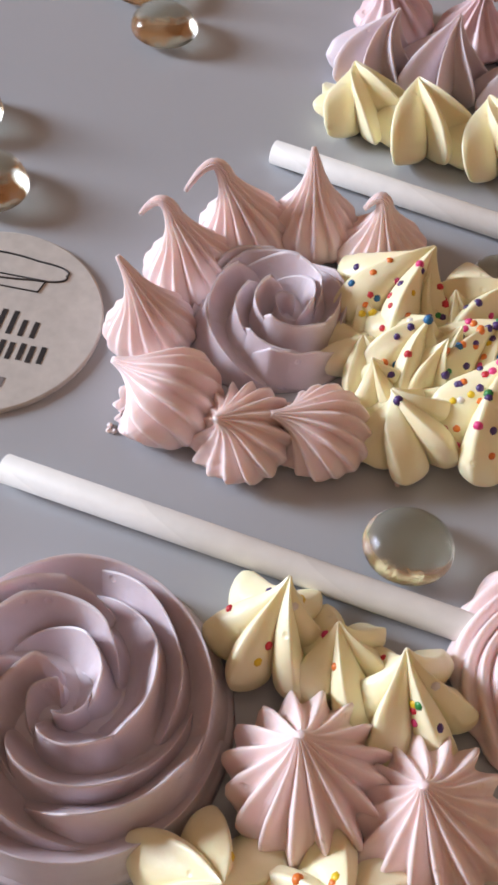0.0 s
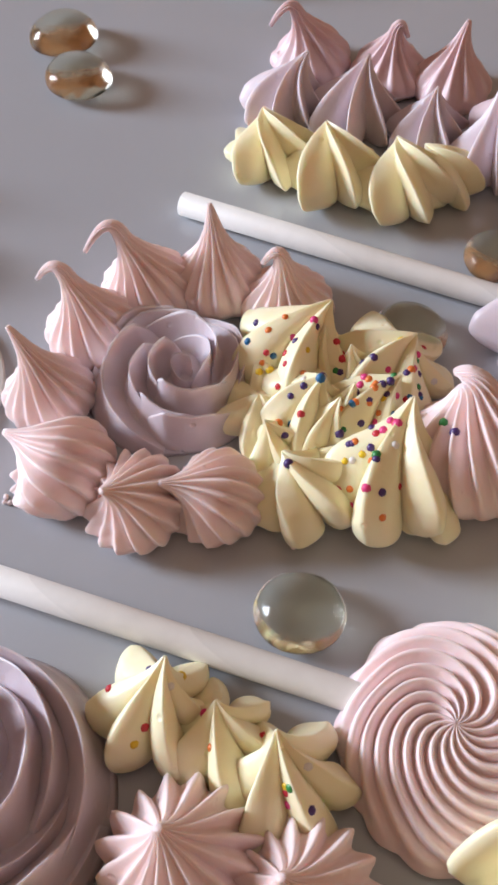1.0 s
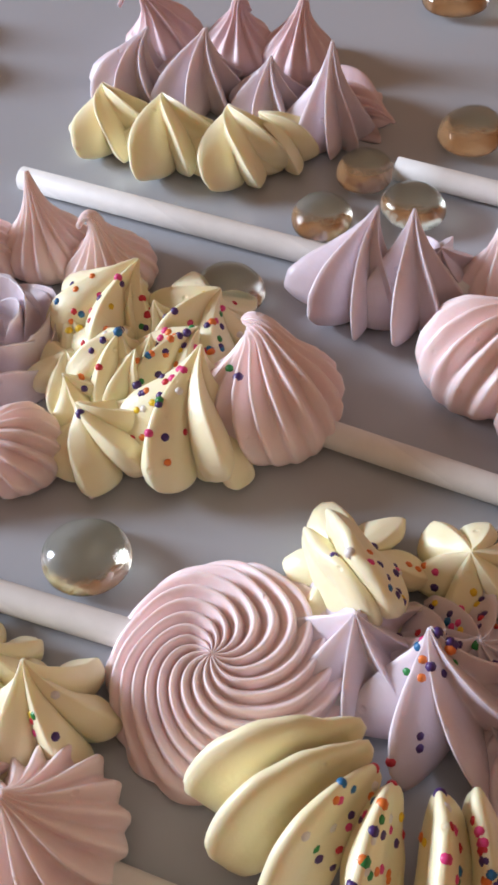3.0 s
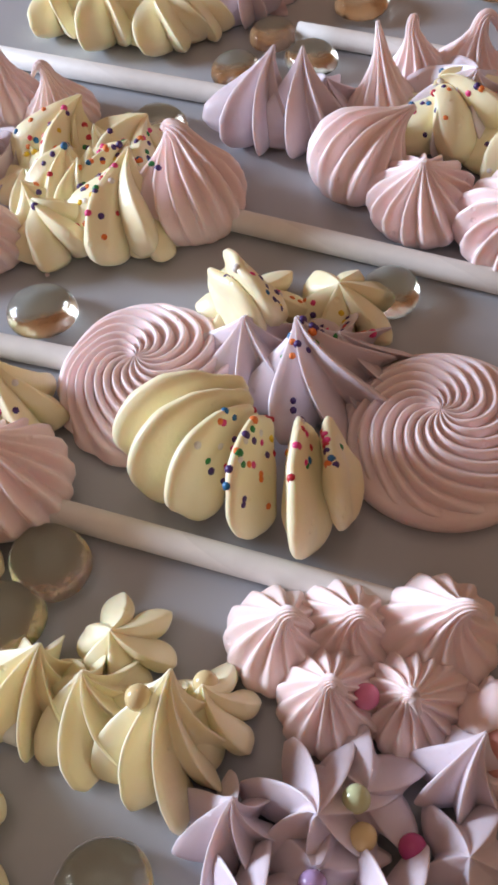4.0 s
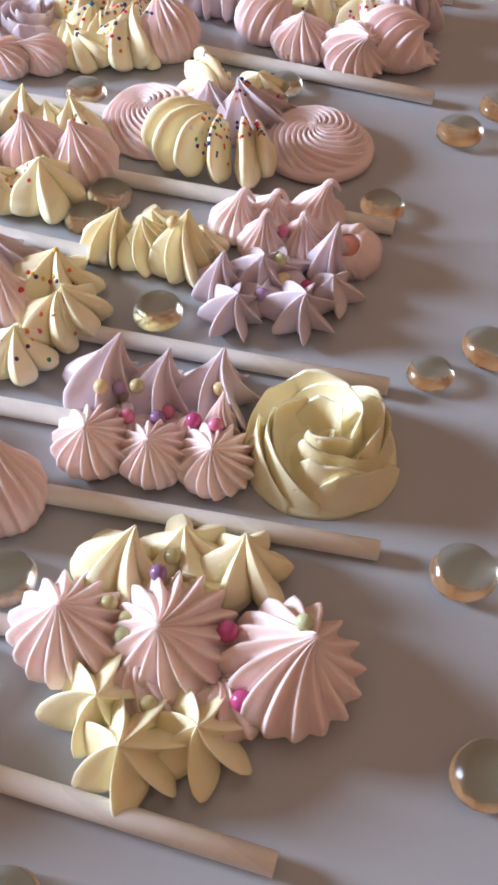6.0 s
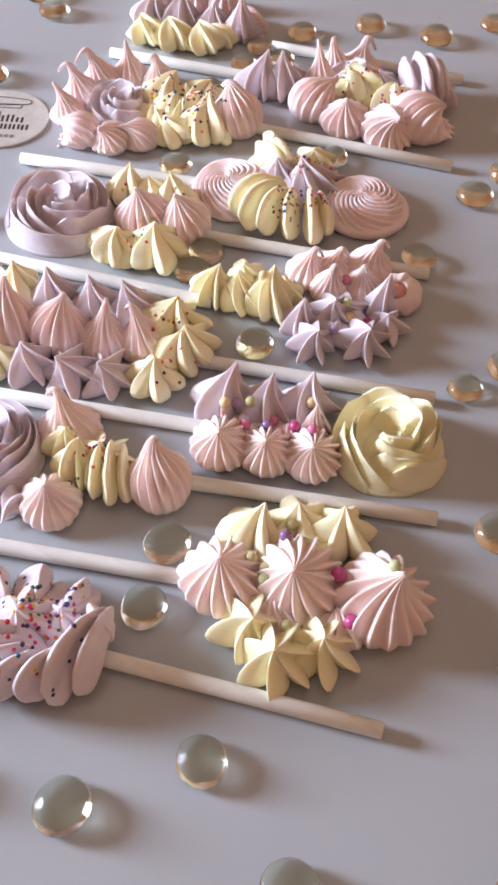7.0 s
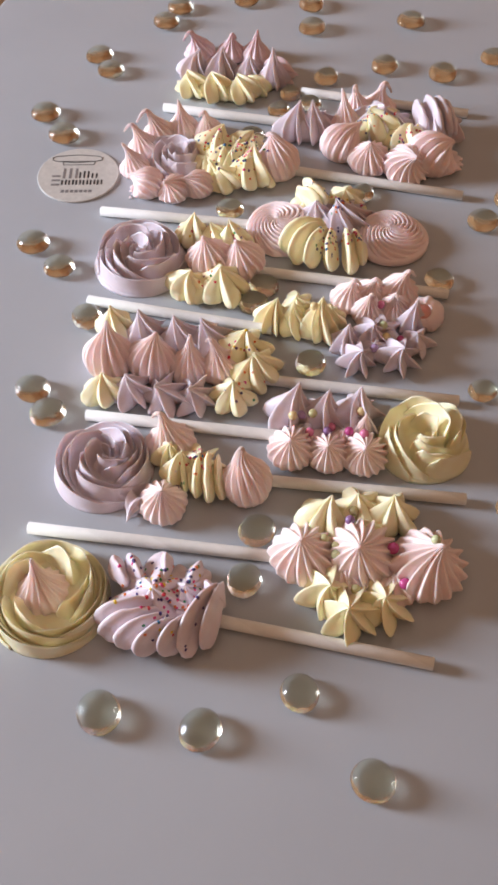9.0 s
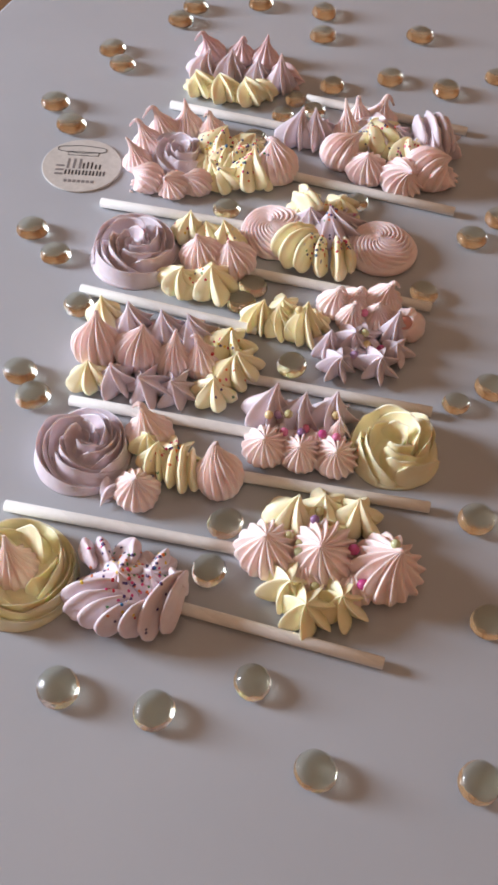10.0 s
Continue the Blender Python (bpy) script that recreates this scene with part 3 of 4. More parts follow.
kiss(p2, PINK, (10.31, 8.06), 0.99, (10.25, 7.95, 1.6), 13)
kiss(p2, PINK, (11.94, 7.14), 1.08, (12.21, 6.43, 1.5), 13)
kiss(p2, PINK, (13.57, 7.61), 1.31, (14.67, 7.87, 1.0), 13)
kiss(p2, YELLOW, (11.29, 10.76), 1.41, (11.14, 11.02, 1.0), 6, soft=True)
kiss(p2, YELLOW, (12.69, 9.27), 1.24, (12.78, 9.62, 0.9), 6, soft=True)
kiss(p2, LAVWHITE, (11.62, 10.83), 1.26, (11.72, 10.62, 1.6), 6)
kiss(p2, LAVWHITE, (12.59, 10.48), 0.79, (12.23, 10.22, 1.4), 6)
kiss(p2, LAVENDER, (14.33, 9.64), 1.57, (14.28, 10.26, 0.9), 6)
lobe(p2, LAVENDER, (13.44, 10.98, 1.3), (13.72, 9.46, 0.35), 0.47, arch=0.5, keel=0.8)
lobe(p2, LAVENDER, (13.98, 10.92, 1.6), (14.28, 8.92, 0.35), 0.57, arch=0.6, keel=0.8)
lobe(p2, LAVENDER, (14.47, 10.87, 1.5), (14.78, 8.96, 0.35), 0.54, arch=0.6, keel=0.8)
lobe(p2, LAVENDER, (14.96, 10.86, 1.1), (15.12, 8.98, 0.35), 0.51, arch=0.6, keel=0.8)
sprinkles(p2, 10.85, 10.56, 0.9, 26)
sprinkles(p2, 12.53, 8.83, 0.8, 26)

# pink ring of kisses round a lavender rosette, yellow cluster and large pink kiss
p3 = lollipop(3.0, 9.3, "meringue lollipop with pink kisses round lavender rosette and sprinkled yellow stars")
stick(p3, (14.19, 4.72), (12.14, 5.66))
kiss(p3, PINK, (-1.32, 10.12), 0.76, (-1.87, 10.57, 1.5), 13)
kiss(p3, PINK, (-0.68, 11.55), 0.82, (-1.29, 11.95, 1.6), 13, hook=(-0.32,0))
kiss(p3, PINK, (0.24, 12.56), 0.82, (-0.44, 12.84, 1.65), 13, hook=(-0.42,-0.12))
kiss(p3, PINK, (1.52, 12.69), 0.8, (1.39, 13.14, 1.75), 13)
kiss(p3, PINK, (2.79, 12.13), 0.83, (2.57, 12.2, 1.6), 13, hook=(-0.25,0))
kiss(p3, PINK, (-0.87, 8.53), 0.84, (-1.86, 8.97, 0.8), 13)
kiss(p3, PINK, (0.3, 7.95), 0.79, (-0.18, 7.69, 1.1), 13)
kiss(p3, PINK, (1.61, 8.0), 0.74, (0.67, 7.88, 1.0), 13)
rosette(p3, LAVENDER, (0.75, 10.45), 1.46, (1.02, 10.3), 0.9, 0.4, OPEN_ROSE)
kiss(p3, YELLOW, (2.94, 10.77), 0.99, (3.47, 11.28, 1.3), 6, soft=True)
kiss(p3, YELLOW, (4.49, 10.45), 1.01, (4.87, 10.7, 1.1), 6, soft=True)
kiss(p3, YELLOW, (3.0, 9.62), 0.88, (3.27, 9.7, 1.3), 6, soft=True)
kiss(p3, YELLOW, (4.03, 9.51), 0.88, (4.52, 9.77, 1.2), 6, soft=True)
kiss(p3, YELLOW, (2.94, 8.09), 0.86, (2.57, 8.45, 1.0), 6, soft=True)
kiss(p3, YELLOW, (4.29, 8.14), 0.93, (4.6, 9.06, 1.6), 6, soft=True)
kiss(p3, YELLOW, (5.0, 8.03), 0.66, (4.96, 8.35, 0.8), 6, soft=True)
kiss(p3, PINK, (5.72, 8.62), 1.05, (5.46, 9.5, 1.9), 15, hook=(-0.18,0))
kiss(p3, YELLOW, (2.24, 9.69), 0.71, (2.24, 9.75, 0.7), 6, soft=True)
kiss(p3, YELLOW, (3.61, 8.67), 0.78, (3.61, 8.68, 0.8), 6, soft=True)
for x, y, r, dx, dy, z in ((3.3, 9.05, 0.5, 0.2, 0.25, 1.25), (3.85, 10.2, 0.5, -0.1, 0.2, 1.2), (3.6, 9.45, 0.45, 0.15, 0.1, 1.3),
                           (2.55, 8.95, 0.5, -0.25, 0.1, 1.0), (4.5, 8.95, 0.45, 0.1, 0.3, 1.3), (3.25, 10.45, 0.45, 0.1, 0.3, 1.25), (2.4, 10.3, 0.5, -0.2, 0.2, 0.9)):
    kiss(p3, YELLOW, (x, y), r, (x + dx, y + dy, z), 5, soft=True)
sprinkles(p3, 3.16, 10.14, 0.9, 40)
sprinkles(p3, 4.33, 9.67, 0.9, 44)
sprinkles(p3, 3.79, 8.48, 0.9, 34)

# two pink swirl discs with lavender star and yellow shell between
p4 = lollipop(7.6, 3.0, "meringue lollipop of two pink swirl discs and sprinkled yellow shell")
stick(p4, (-3.4, 7.21), (3.47, 4.83))
swirl(p4, PINKSWIRL, (4.99, 4.16), 1.75, (4.76, 4.22), 0.85, 15, -0.44)
swirl(p4, PINKSWIRL, (9.89, 2.54), 1.69, (9.8, 2.62), 0.85, 15, -0.44, rim=0.16)
kiss(p4, LAVENDER, (8.39, 4.16), 1.01, (8.28, 4.18, 1.2), 7)
kiss(p4, LAVENDER, (7.85, 3.7), 1.19, (7.57, 4.18, 1.7), 6)
kiss(p4, LAVENDER, (6.79, 4.44), 1.02, (6.68, 4.54, 1.4), 6)
kiss(p4, YELLOW, (6.84, 5.67), 0.91, (6.88, 5.81, 0.9), 6, soft=True)
lobe(p4, YELLOW, (6.45, 6.25, 1.15), (7.29, 4.71, 0.9), 0.46, arch=0.35, keel=0.75)
lobe(p4, YELLOW, (6.06, 6.04, 0.9), (7.03, 4.65, 0.7), 0.42, arch=0.3, keel=0.75)
kiss(p4, YELLOW, (8.53, 5.64), 0.8, (8.42, 5.65, 0.9), 6, soft=True)
lobe(p4, YELLOW, (6.69, 3.03, 1.3), (4.75, 2.44, 0.35), 0.47, arch=0.6, keel=0.75)
lobe(p4, YELLOW, (6.78, 2.79, 1.3), (5.04, 1.72, 0.3), 0.47, arch=0.6, keel=0.75)
lobe(p4, YELLOW, (6.81, 2.56, 1.3), (5.69, 1.29, 0.3), 0.46, arch=0.6, keel=0.75)
lobe(p4, YELLOW, (6.94, 2.36, 1.4), (6.63, 0.91, 0.3), 0.48, arch=0.6, keel=0.75)
lobe(p4, YELLOW, (7.52, 2.31, 1.4), (7.41, 0.49, 0.3), 0.5, arch=0.6, keel=0.75)
lobe(p4, YELLOW, (7.92, 2.31, 1.2), (8.03, 0.95, 0.3), 0.46, arch=0.6, keel=0.75)
sprinkles(p4, 6.53, 1.69, 0.9, 60)
sprinkles(p4, 7.68, 1.66, 0.7, 22)
sprinkles(p4, 8.02, 4.59, 0.9, 55)
sprinkles(p4, 7.08, 5.22, 0.6, 14)

# lavender rosette with yellow stars and two pink kisses
p5 = lollipop(-0.5, 1.8, "meringue lollipop with lavender rosette, yellow stars and pink kisses")
stick(p5, (11.44, -1.52), (4.4, 1.21))
rosette(p5, LAVENDER, (-1.92, 3.42), 2.14, (-2.01, 3.34), 1.3, 1.0)
kiss(p5, YELLOW, (0.72, 4.47), 0.81, (0.92, 5.04, 1.3), 6, soft=True)
kiss(p5, YELLOW, (1.66, 4.17), 0.8, (1.59, 4.54, 1.0), 6, soft=True)
kiss(p5, YELLOW, (2.55, 3.49), 0.84, (2.37, 3.99, 1.5), 6, soft=True)
kiss(p5, PINK, (1.2, 2.57), 0.97, (0.96, 2.78, 1.8), 13)
kiss(p5, PINK, (2.69, 2.06), 0.98, (2.37, 2.24, 1.8), 13)
kiss(p5, YELLOW, (-0.04, 1.25), 0.91, (0.12, 1.22, 1.3), 6, soft=True)
kiss(p5, YELLOW, (1.55, 0.93), 1.11, (1.45, 1.02, 1.5), 6, soft=True)
kiss(p5, YELLOW, (0.77, 0.94), 0.78, (0.72, 0.96, 0.9), 6, soft=True)
sprinkles(p5, 0.98, 4.38, 0.8, 10)
sprinkles(p5, 2.65, 3.26, 0.6, 6)
sprinkles(p5, 0.81, 1.02, 0.8, 12)

# yellow shells, pink kisses and lavender stars with pearls
p6 = lollipop(7.0, -3.2, "meringue lollipop of yellow peaks, pink kisses, lavender stars and pearls")
stick(p6, (-4.6, 1.38), (2.93, -1.91), length=8.5)
kiss(p6, YELLOW, (3.29, -1.52), 0.74, (3.62, -1.16, 1.3), 8)
kiss(p6, YELLOW, (4.3, -1.86), 0.76, (4.23, -1.6, 1.3), 8)
kiss(p6, YELLOW, (5.23, -2.44), 0.84, (5.49, -1.78, 1.6), 8)
kiss(p6, YELLOW, (4.63, -0.9), 0.69, (4.51, -0.84, 0.9), 6, soft=True)
kiss(p6, YELLOW, (5.91, -2.03), 0.67, (5.84, -1.79, 1.0), 6, soft=True)
kiss(p6, PALEPINK, (6.92, -0.88), 0.79, (7.12, -1.12, 1.6), 11, hook=(0.28,0))
kiss(p6, PALEPINK, (7.87, -0.8), 0.76, (8.09, -1.2, 1.5), 11, hook=(0.3,0))
kiss(p6, PALEPINK, (9.24, -0.94), 0.86, (9.52, -1.38, 1.9), 11, hook=(0.24,0.05))
kiss(p6, PALEPINK, (7.61, -1.88), 0.76, (7.53, -2.17, 1.7), 13, hook=(0.23,0))
kiss(p6, PALEPINK, (8.82, -2.0), 0.77, (8.44, -2.52, 1.8), 13, hook=(0.23,0))
kiss(p6, PINK, (9.88, -2.6), 0.79, (9.64, -2.66, 1.0), 13)
burst(p6, PINK, CORAL, (9.72, -2.98, 1.0), (-0.35, -0.45, 0.82), 0.36)
kiss(p6, LAVENDER, (9.25, -3.09), 0.65, (9.4, -2.93, 1.8), 5)
kiss(p6, LAVENDER, (7.33, -3.35), 0.87, (7.27, -3.7, 1.5), 5)
kiss(p6, LAVENDER, (6.14, -3.6), 0.72, (6.25, -3.45, 1.5), 5)
kiss(p6, LAVENDER, (7.24, -4.08), 0.85, (7.23, -4.18, 0.7), 5)
kiss(p6, LAVENDER, (6.35, -4.51), 0.78, (6.44, -4.95, 1.4), 5)
kiss(p6, LAVENDER, (8.12, -4.74), 0.87, (8.15, -5.21, 1.5), 5)
kiss(p6, LAVENDER, (9.2, -4.06), 0.72, (9.07, -4.2, 1.1), 5)
kiss(p6, LAVENDER, (7.93, -3.18), 0.88, (7.92, -3.31, 0.8), 5)
pearl(p6, "pink", 8.07, -2.04)
pearl(p6, "green", 7.78, -3.43)
pearl(p6, "cream", 7.83, -3.82)
pearl(p6, "magenta", 8.46, -3.94)
pearl(p6, "lilac", 7.15, -4.34)
pearl(p6, "cream", 5.86, -1.66)
pearl(p6, "cream", 5.03, -2.06)

# rows of lavender and pink kisses closed by yellow stars
p7 = lollipop(-0.5, -3.6, "meringue lollipop with rows of pink and lavender peaks, yellow stars")
stick(p7, (9.97, -7.45), (2.46, -4.78))
kiss(p7, YELLOW, (-3.5, -0.74), 0.83, (-3.65, -0.34, 1.5), 6, soft=True)
kiss(p7, LAVENDER, (-2.3, -1.66), 1.02, (-2.49, -0.92, 1.6), 6)
kiss(p7, LAVENDER, (-0.82, -2.12), 0.99, (-1.06, -1.54, 1.6), 6)
kiss(p7, LAVENDER, (0.44, -2.45), 0.99, (0.07, -1.94, 1.6), 6)
kiss(p7, PINK, (-4.02, -2.51), 1.03, (-3.86, -1.58, 1.9), 13)
kiss(p7, PINK, (-2.28, -2.97), 0.98, (-1.89, -2.54, 1.8), 13)
kiss(p7, PINK, (-0.71, -3.45), 0.9, (-0.52, -2.95, 1.8), 13)
kiss(p7, PINK, (0.59, -3.71), 0.9, (0.23, -3.17, 1.8), 13, hook=(-0.15,-0.1))
kiss(p7, LAVENDER, (-3.25, -4.34), 0.93, (-3.46, -4.02, 1.2), 5)
kiss(p7, LAVENDER, (-1.89, -4.83), 0.95, (-2.37, -4.91, 1.2), 5)
kiss(p7, LAVENDER, (-0.63, -5.18), 0.9, (-1.02, -5.31, 1.2), 5)
kiss(p7, YELLOW, (-4.41, -4.04), 0.84, (-4.38, -3.69, 1.1), 6, soft=True)
kiss(p7, YELLOW, (1.7, -3.04), 0.98, (1.92, -2.76, 1.4), 6, soft=True)
kiss(p7, YELLOW, (2.21, -4.2), 0.92, (2.0, -4.04, 1.3), 6, soft=True)
kiss(p7, YELLOW, (1.65, -4.56), 0.84, (1.88, -4.18, 1.2), 6, soft=True)
kiss(p7, YELLOW, (0.8, -5.47), 0.85, (0.84, -5.38, 1.3), 6, soft=True)
sprinkles(p7, 1.58, -3.1, 0.7, 16)
sprinkles(p7, 1.49, -5.42, 1.0, 16)

# lavender and pink kisses with pearls beside a yellow rosette
p8 = lollipop(5.5, -8.6, "meringue lollipop of lavender and pink peaks, pearls and yellow rosette")
stick(p8, (-5.3, -5.09), (1.99, -7.6), length=8)
kiss(p8, LAVENDER, (2.98, -6.93), 1.0, (3.45, -6.24, 1.67), 5)
kiss(p8, LAVENDER, (4.18, -7.35), 0.92, (4.58, -6.72, 1.5), 5)
kiss(p8, LAVENDER, (5.6, -7.43), 0.92, (5.89, -6.83, 1.5), 5)
kiss(p8, PALEPINK, (3.36, -7.98), 0.76, (3.45, -7.85, 0.6), 11)
kiss(p8, PALEPINK, (4.84, -8.35), 0.75, (4.86, -8.21, 0.6), 11)
kiss(p8, PALEPINK, (2.61, -8.59), 0.89, (2.47, -8.86, 1.5), 13)
kiss(p8, PALEPINK, (3.97, -9.07), 0.79, (3.83, -9.39, 1.5), 13)
kiss(p8, PALEPINK, (5.37, -9.42), 0.87, (5.24, -9.83, 1.5), 13)
kiss(p8, PALEPINK, (5.59, -8.36), 0.46, (5.72, -8.18, 1.5), 8)
rosette(p8, YELLOW, (7.92, -9.15), 1.86, (7.8, -9.55), 1.5, 2.0, OPEN_ROSE)
pearl(p8, "cream", 2.87, -7.52)
pearl(p8, "lilac", 3.3, -7.3)
pearl(p8, "olive", 3.71, -7.46)
pearl(p8, "white", 3.43, -7.79)
pearl(p8, "pink", 3.42, -8.17)
pearl(p8, "purple", 4.13, -8.25)
pearl(p8, "pink", 4.37, -7.96)
pearl(p8, "magenta", 4.97, -8.47)
pearl(p8, "cream", 5.66, -7.68)
pearl(p8, "pink", 5.43, -8.95)
pearl(p8, "magenta", 5.98, -8.4)

# large lavender rosette with pink kisses and yellow shells
p9 = lollipop(-2.4, -9.2, "meringue lollipop with large lavender rosette, pink kisses and yellow shell")
stick(p9, (8.73, -12.1), (2.21, -10.0))
rosette(p9, LAVENDER, (-4.86, -7.78), 1.97, (-4.64, -7.72), 1.3, 3.0)
kiss(p9, PALEPINK, (-2.06, -7.24), 0.98, (-2.36, -6.59, 1.8), 11, hook=(-0.3,0))
kiss(p9, PALEPINK, (-2.79, -9.95), 0.92, (-2.76, -10.41, 1.9), 13)
kiss(p9, LAVENDER, (-3.81, -9.74), 0.55, (-4.27, -10.49, 0.2), 5)
kiss(p9, YELLOW, (-2.22, -7.91), 0.68, (-2.15, -7.94, 1.3), 6)
kiss(p9, YELLOW, (-1.92, -8.93), 0.67, (-1.74, -8.52, 1.5), 6)
kiss(p9, YELLOW, (-1.27, -9.06), 0.56, (-1.14, -8.63, 1.4), 6)
kiss(p9, YELLOW, (-1.16, -8.68), 0.9, (-1.11, -8.63, 1.2), 6)
lobe(p9, YELLOW, (-0.77, -8.85, 1.6), (-0.99, -10.29, 0.25), 0.28, arch=0.4)
lobe(p9, YELLOW, (-1.19, -8.96, 1.5), (-1.42, -9.94, 0.25), 0.26, arch=0.4)
lobe(p9, YELLOW, (-0.41, -8.91, 1.4), (-0.47, -10.26, 0.25), 0.26, arch=0.4)
lobe(p9, YELLOW, (-1.79, -8.57, 1.5), (-2.22, -9.41, 0.3), 0.28, arch=0.4)
kiss(p9, PALEPINK, (0.56, -9.89), 0.93, (0.36, -8.97, 1.9), 15, hook=(0.2,0))
sprinkles(p9, -1.24, -8.54, 0.5, 36)
sprinkles(p9, -1.73, -9.51, 0.5, 6)

# pink star kisses and yellow stars with sugar pearls
p10 = lollipop(4.2, -14.4, "meringue lollipop of pink and yellow stars dotted with sugar pearls")
stick(p10, (-7.97, -10.03), (1.24, -13.18))
kiss(p10, YELLOW, (3.0, -12.17), 0.96, (3.46, -11.63, 1.5), 6, soft=True)
kiss(p10, YELLOW, (4.5, -11.87), 0.93, (4.49, -11.56, 1.2), 6, soft=True)
kiss(p10, YELLOW, (5.68, -12.43), 0.93, (5.71, -12.14, 1.6), 6, soft=True)
kiss(p10, PALEPINK, (1.99, -13.36), 1.14, (1.86, -13.34, 1.7), 13)
kiss(p10, PALEPINK, (4.09, -13.84), 1.23, (3.74, -14.28, 2.1), 13)
kiss(p10, PALEPINK, (6.26, -14.78), 1.31, (6.7, -14.84, 2.1), 13)
kiss(p10, PALEPINK, (3.18, -14.53), 0.97, (3.19, -14.39, 0.7), 11)
kiss(p10, PALEPINK, (5.02, -15.05), 0.97, (5.01, -14.91, 0.7), 11)
kiss(p10, YELLOW, (4.32, -12.83), 1.08, (4.31, -12.69, 0.7), 6, soft=True)
kiss(p10, YELLOW, (2.45, -14.9), 0.94, (2.51, -15.21, 1.4), 5)
kiss(p10, YELLOW, (3.06, -15.94), 0.96, (2.88, -16.27, 1.6), 6)
kiss(p10, YELLOW, (4.37, -15.82), 0.89, (4.32, -15.97, 1.3), 6)
pearl(p10, "olive", 4.17, -12.19)
pearl(p10, "purple", 3.85, -12.76)
pearl(p10, "olive", 2.8, -13.2)
pearl(p10, "olive", 3.15, -13.54)
pearl(p10, "green", 3.05, -13.9)
pearl(p10, "cream", 5.37, -13.35, 1.3)
pearl(p10, "magenta", 5.09, -14.18, 1.2)
pearl(p10, "green", 6.53, -14.45)
pearl(p10, "magenta", 5.22, -15.45, 1.2)
pearl(p10, "olive", 3.45, -15.29)

# yellow rosette holding a pink kiss beside a sprinkled lavender swirl
p11 = lollipop(-4.8, -14.4, "meringue lollipop with yellow rosette, pink kiss and sprinkled lavender swirl")
stick(p11, (5.49, -18.29), (-0.91, -15.5))
rosette(p11, YELLOW, (-7.4, -13.14), 2.13, (-7.47, -12.93), 1.25, 0.2, WREATH, 0.95)
kiss(p11, PALEPINK, (-7.6, -12.91), 0.95, (-7.69, -12.41, 2.0), 13)
kiss(p11, LAVLIGHT, (-3.55, -14.14), 1.47, (-3.67, -14.13, 1.6), 7, soft=True)
kiss(p11, LAVLIGHT, (-2.58, -14.24), 1.12, (-2.5, -14.23, 1.5), 7, soft=True)
lobe(p11, LAVLIGHT, (-4.54, -13.65, 1.0), (-4.96, -12.37, 0.5), 0.37, arch=0.3, keel=0.2)
lobe(p11, LAVLIGHT, (-4.01, -13.58, 1.1), (-4.38, -12.37, 0.5), 0.35, arch=0.3, keel=0.2)
lobe(p11, LAVLIGHT, (-3.22, -13.79, 1.2), (-3.11, -12.65, 0.5), 0.35, arch=0.3, keel=0.2)
lobe(p11, LAVLIGHT, (-2.47, -14.17, 1.2), (-1.94, -13.22, 0.5), 0.36, arch=0.3, keel=0.2)
lobe(p11, LAVLIGHT, (-3.62, -14.55, 1.3), (-5.67, -14.56, 0.35), 0.38, arch=0.5, keel=0.8)
lobe(p11, LAVLIGHT, (-3.47, -14.91, 1.3), (-5.59, -15.1, 0.3), 0.38, arch=0.5, keel=0.8)
lobe(p11, LAVLIGHT, (-3.21, -15.18, 1.3), (-5.05, -15.54, 0.3), 0.38, arch=0.5, keel=0.8)
lobe(p11, LAVLIGHT, (-3.04, -15.32, 1.3), (-4.41, -15.99, 0.3), 0.38, arch=0.5, keel=0.8)
lobe(p11, LAVLIGHT, (-2.54, -15.31, 1.3), (-3.44, -16.18, 0.3), 0.4, arch=0.5, keel=0.8)
lobe(p11, LAVLIGHT, (-1.3, -14.28, 1.3), (-2.88, -16.4, 0.3), 0.44, arch=0.5, keel=0.8)
lobe(p11, LAVLIGHT, (-1.14, -14.21, 1.2), (-2.21, -16.22, 0.3), 0.39, arch=0.5, keel=0.8)
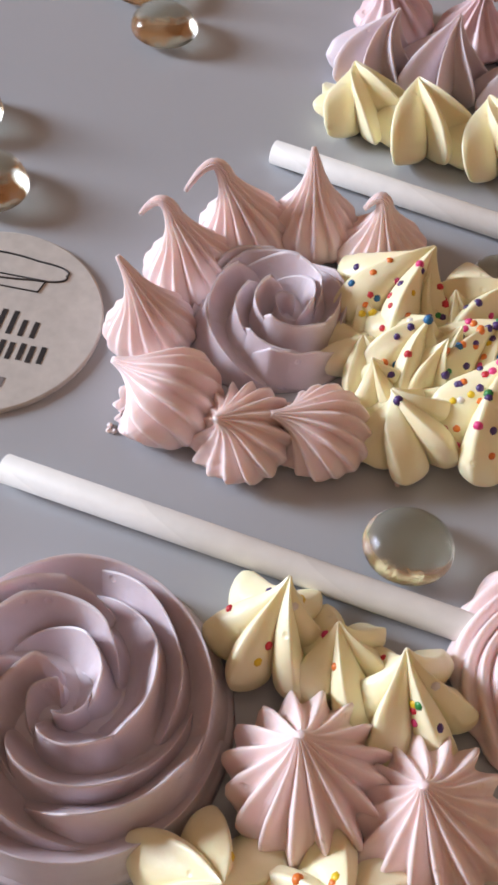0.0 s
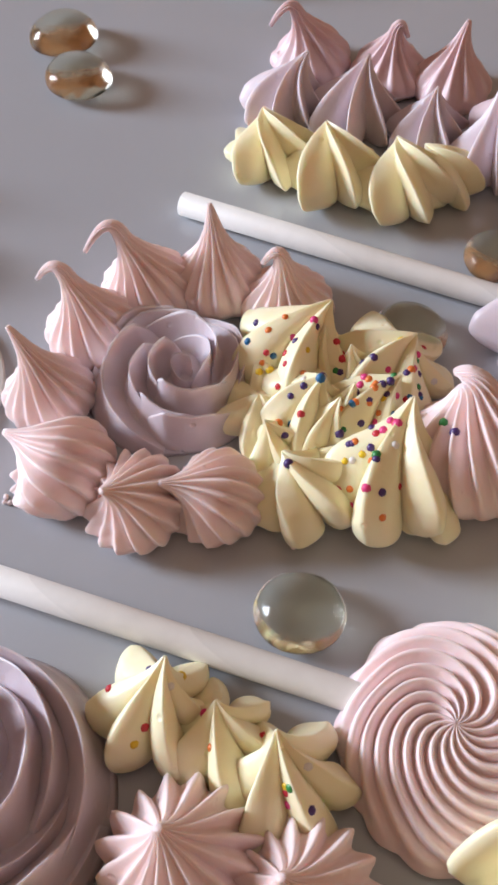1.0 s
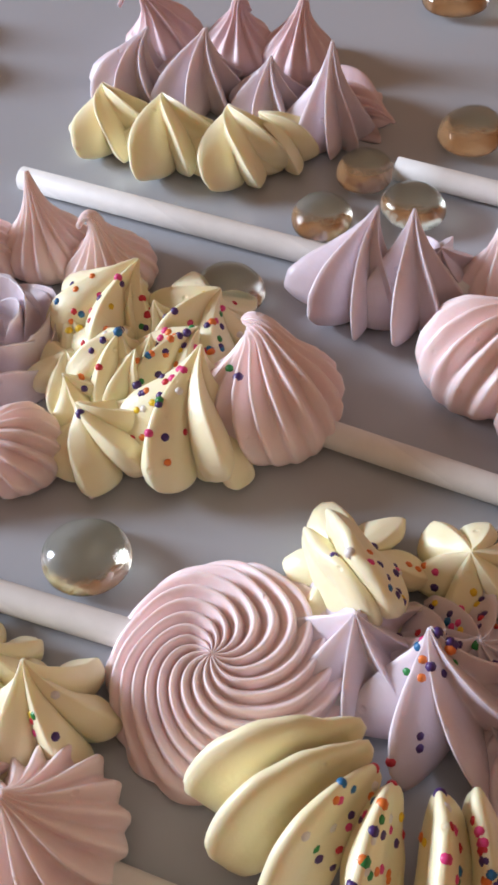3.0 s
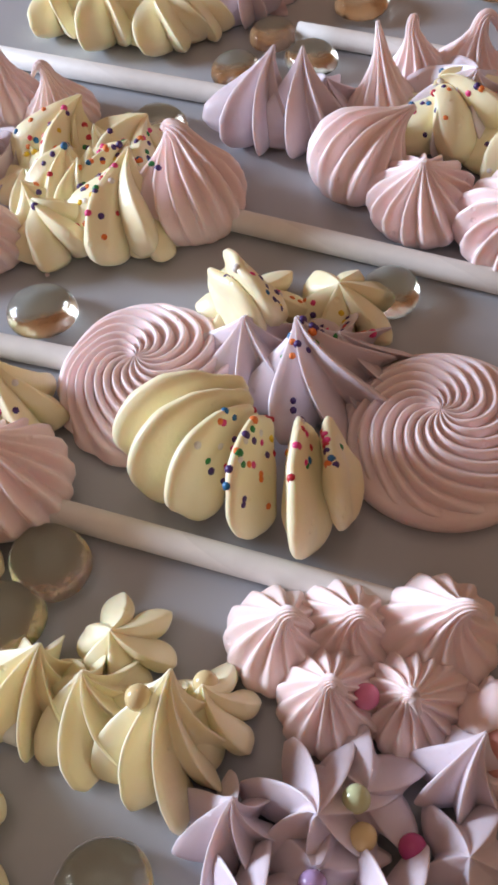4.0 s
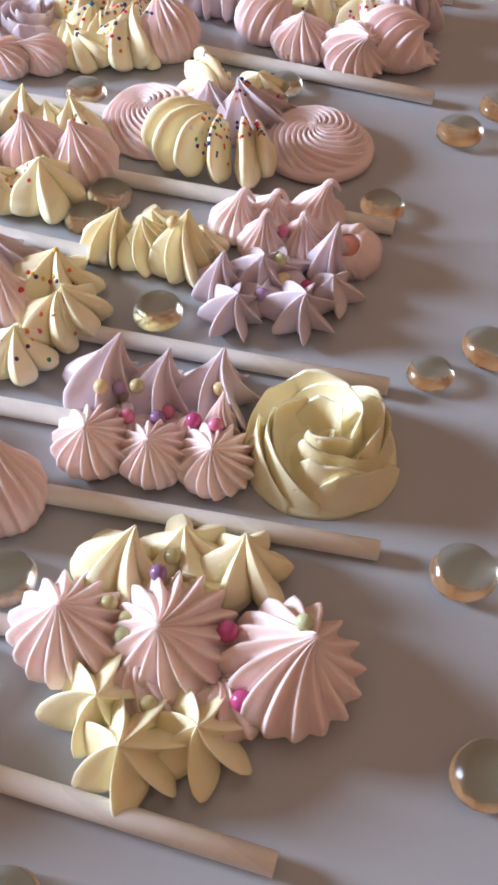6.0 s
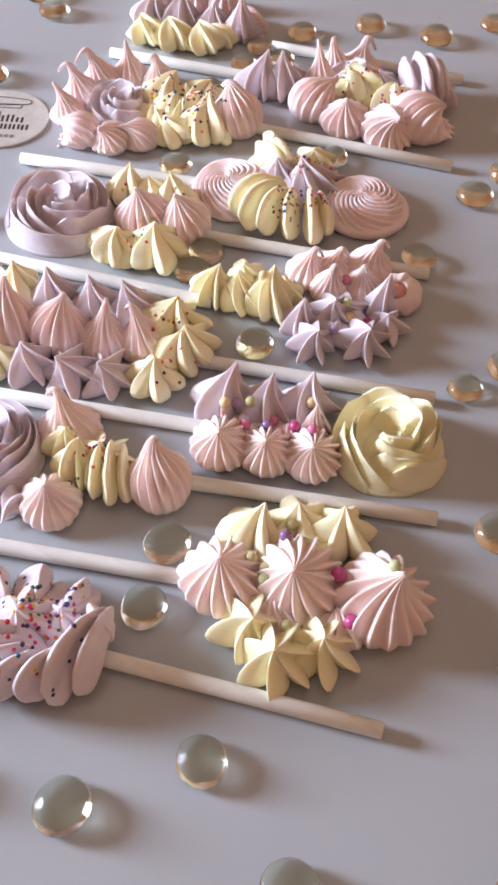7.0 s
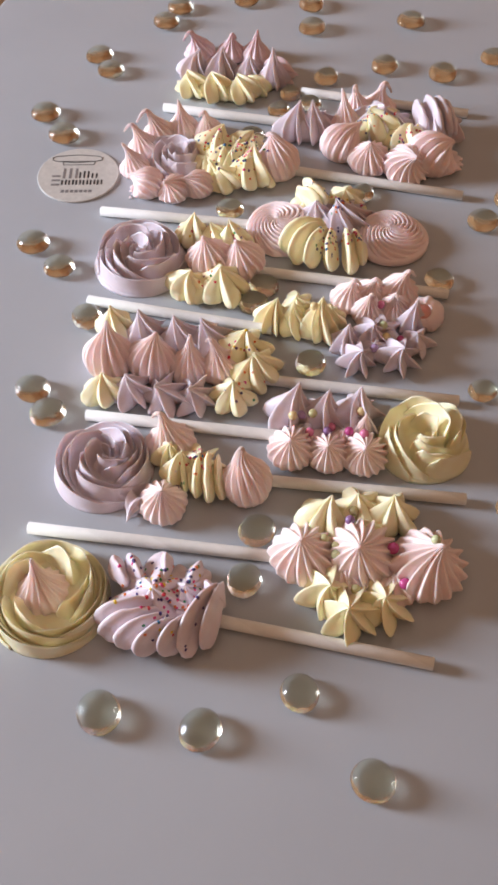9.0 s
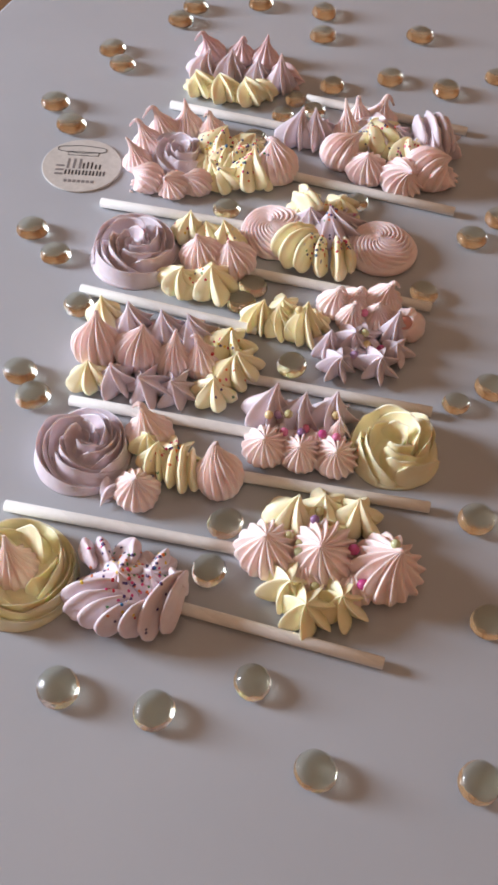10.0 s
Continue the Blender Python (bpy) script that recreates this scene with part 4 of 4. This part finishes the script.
lobe(p11, LAVLIGHT, (-1.8, -14.09, 1.3), (-1.33, -14.73, 0.5), 0.36, arch=0.4, keel=0.3)
sprinkles(p11, -3.98, -13.41, 1.0, 46)
sprinkles(p11, -2.66, -14.13, 1.0, 54)
sprinkles(p11, -3.25, -15.34, 1.2, 40)

# pebbles

pebble(-6.79, 5.66, 0.81)
pebble(-5.71, 3.82, 0.76)
pebble(-7.39, -3.25, 0.78)
pebble(-6.85, -4.64, 0.79)
pebble(-6.08, -17.74, 0.82)
pebble(-2.81, -18.98, 0.78)
pebble(0.72, -18.38, 0.73)
pebble(2.4, -21.71, 0.78)
pebble(0.54, -11.86, 0.75)
pebble(-0.33, -13.82, 0.73)
pebble(-4.75, 0.4, 0.75)
pebble(-5.47, 15.58, 0.81)
pebble(-4.67, 13.55, 0.85)
pebble(-2.11, 20.27, 0.8)
pebble(-1.64, 18.73, 0.78)
pebble(2.08, 22.87, 0.8)
pebble(3.11, 24.18, 0.78)
pebble(10.31, 20.52, 0.82)
pebble(10.81, 22.91, 0.82)
pebble(16.1, 19.95, 0.84)
pebble(7.12, 24.2, 0.78)
pebble(13.38, 16.0, 0.82)
pebble(16.31, 14.62, 0.85)
pebble(9.96, 15.64, 0.74)
pebble(19.54, 15.52, 0.74)
pebble(14.56, 2.79, 0.8)
pebble(4.42, -4.22, 0.73)
pebble(2.79, 6.1, 0.71)
pebble(3.36, 0.68, 0.73)
pebble(2.7, -0.26, 0.72)
pebble(11.33, -0.56, 0.72)
pebble(11.15, -7.09, 0.63)
pebble(9.41, 5.94, 0.65)
pebble(4.97, 11.5, 0.68)
pebble(7.7, 14.59, 0.63)
pebble(6.76, 13.32, 0.65)
pebble(8.55, 13.51, 0.67)
pebble(10.46, -12.84, 0.78)
pebble(9.74, -17.2, 0.76)
pebble(7.79, -22.79, 0.8)
pebble(16.28, 3.98, 0.78)
pebble(12.87, -6.45, 0.76)

# crumbs

crumb(-1.8, 8.11)
crumb(-1.88, 8.22)
crumb(2.75, 7.29)
crumb(-1.89, 8.12)
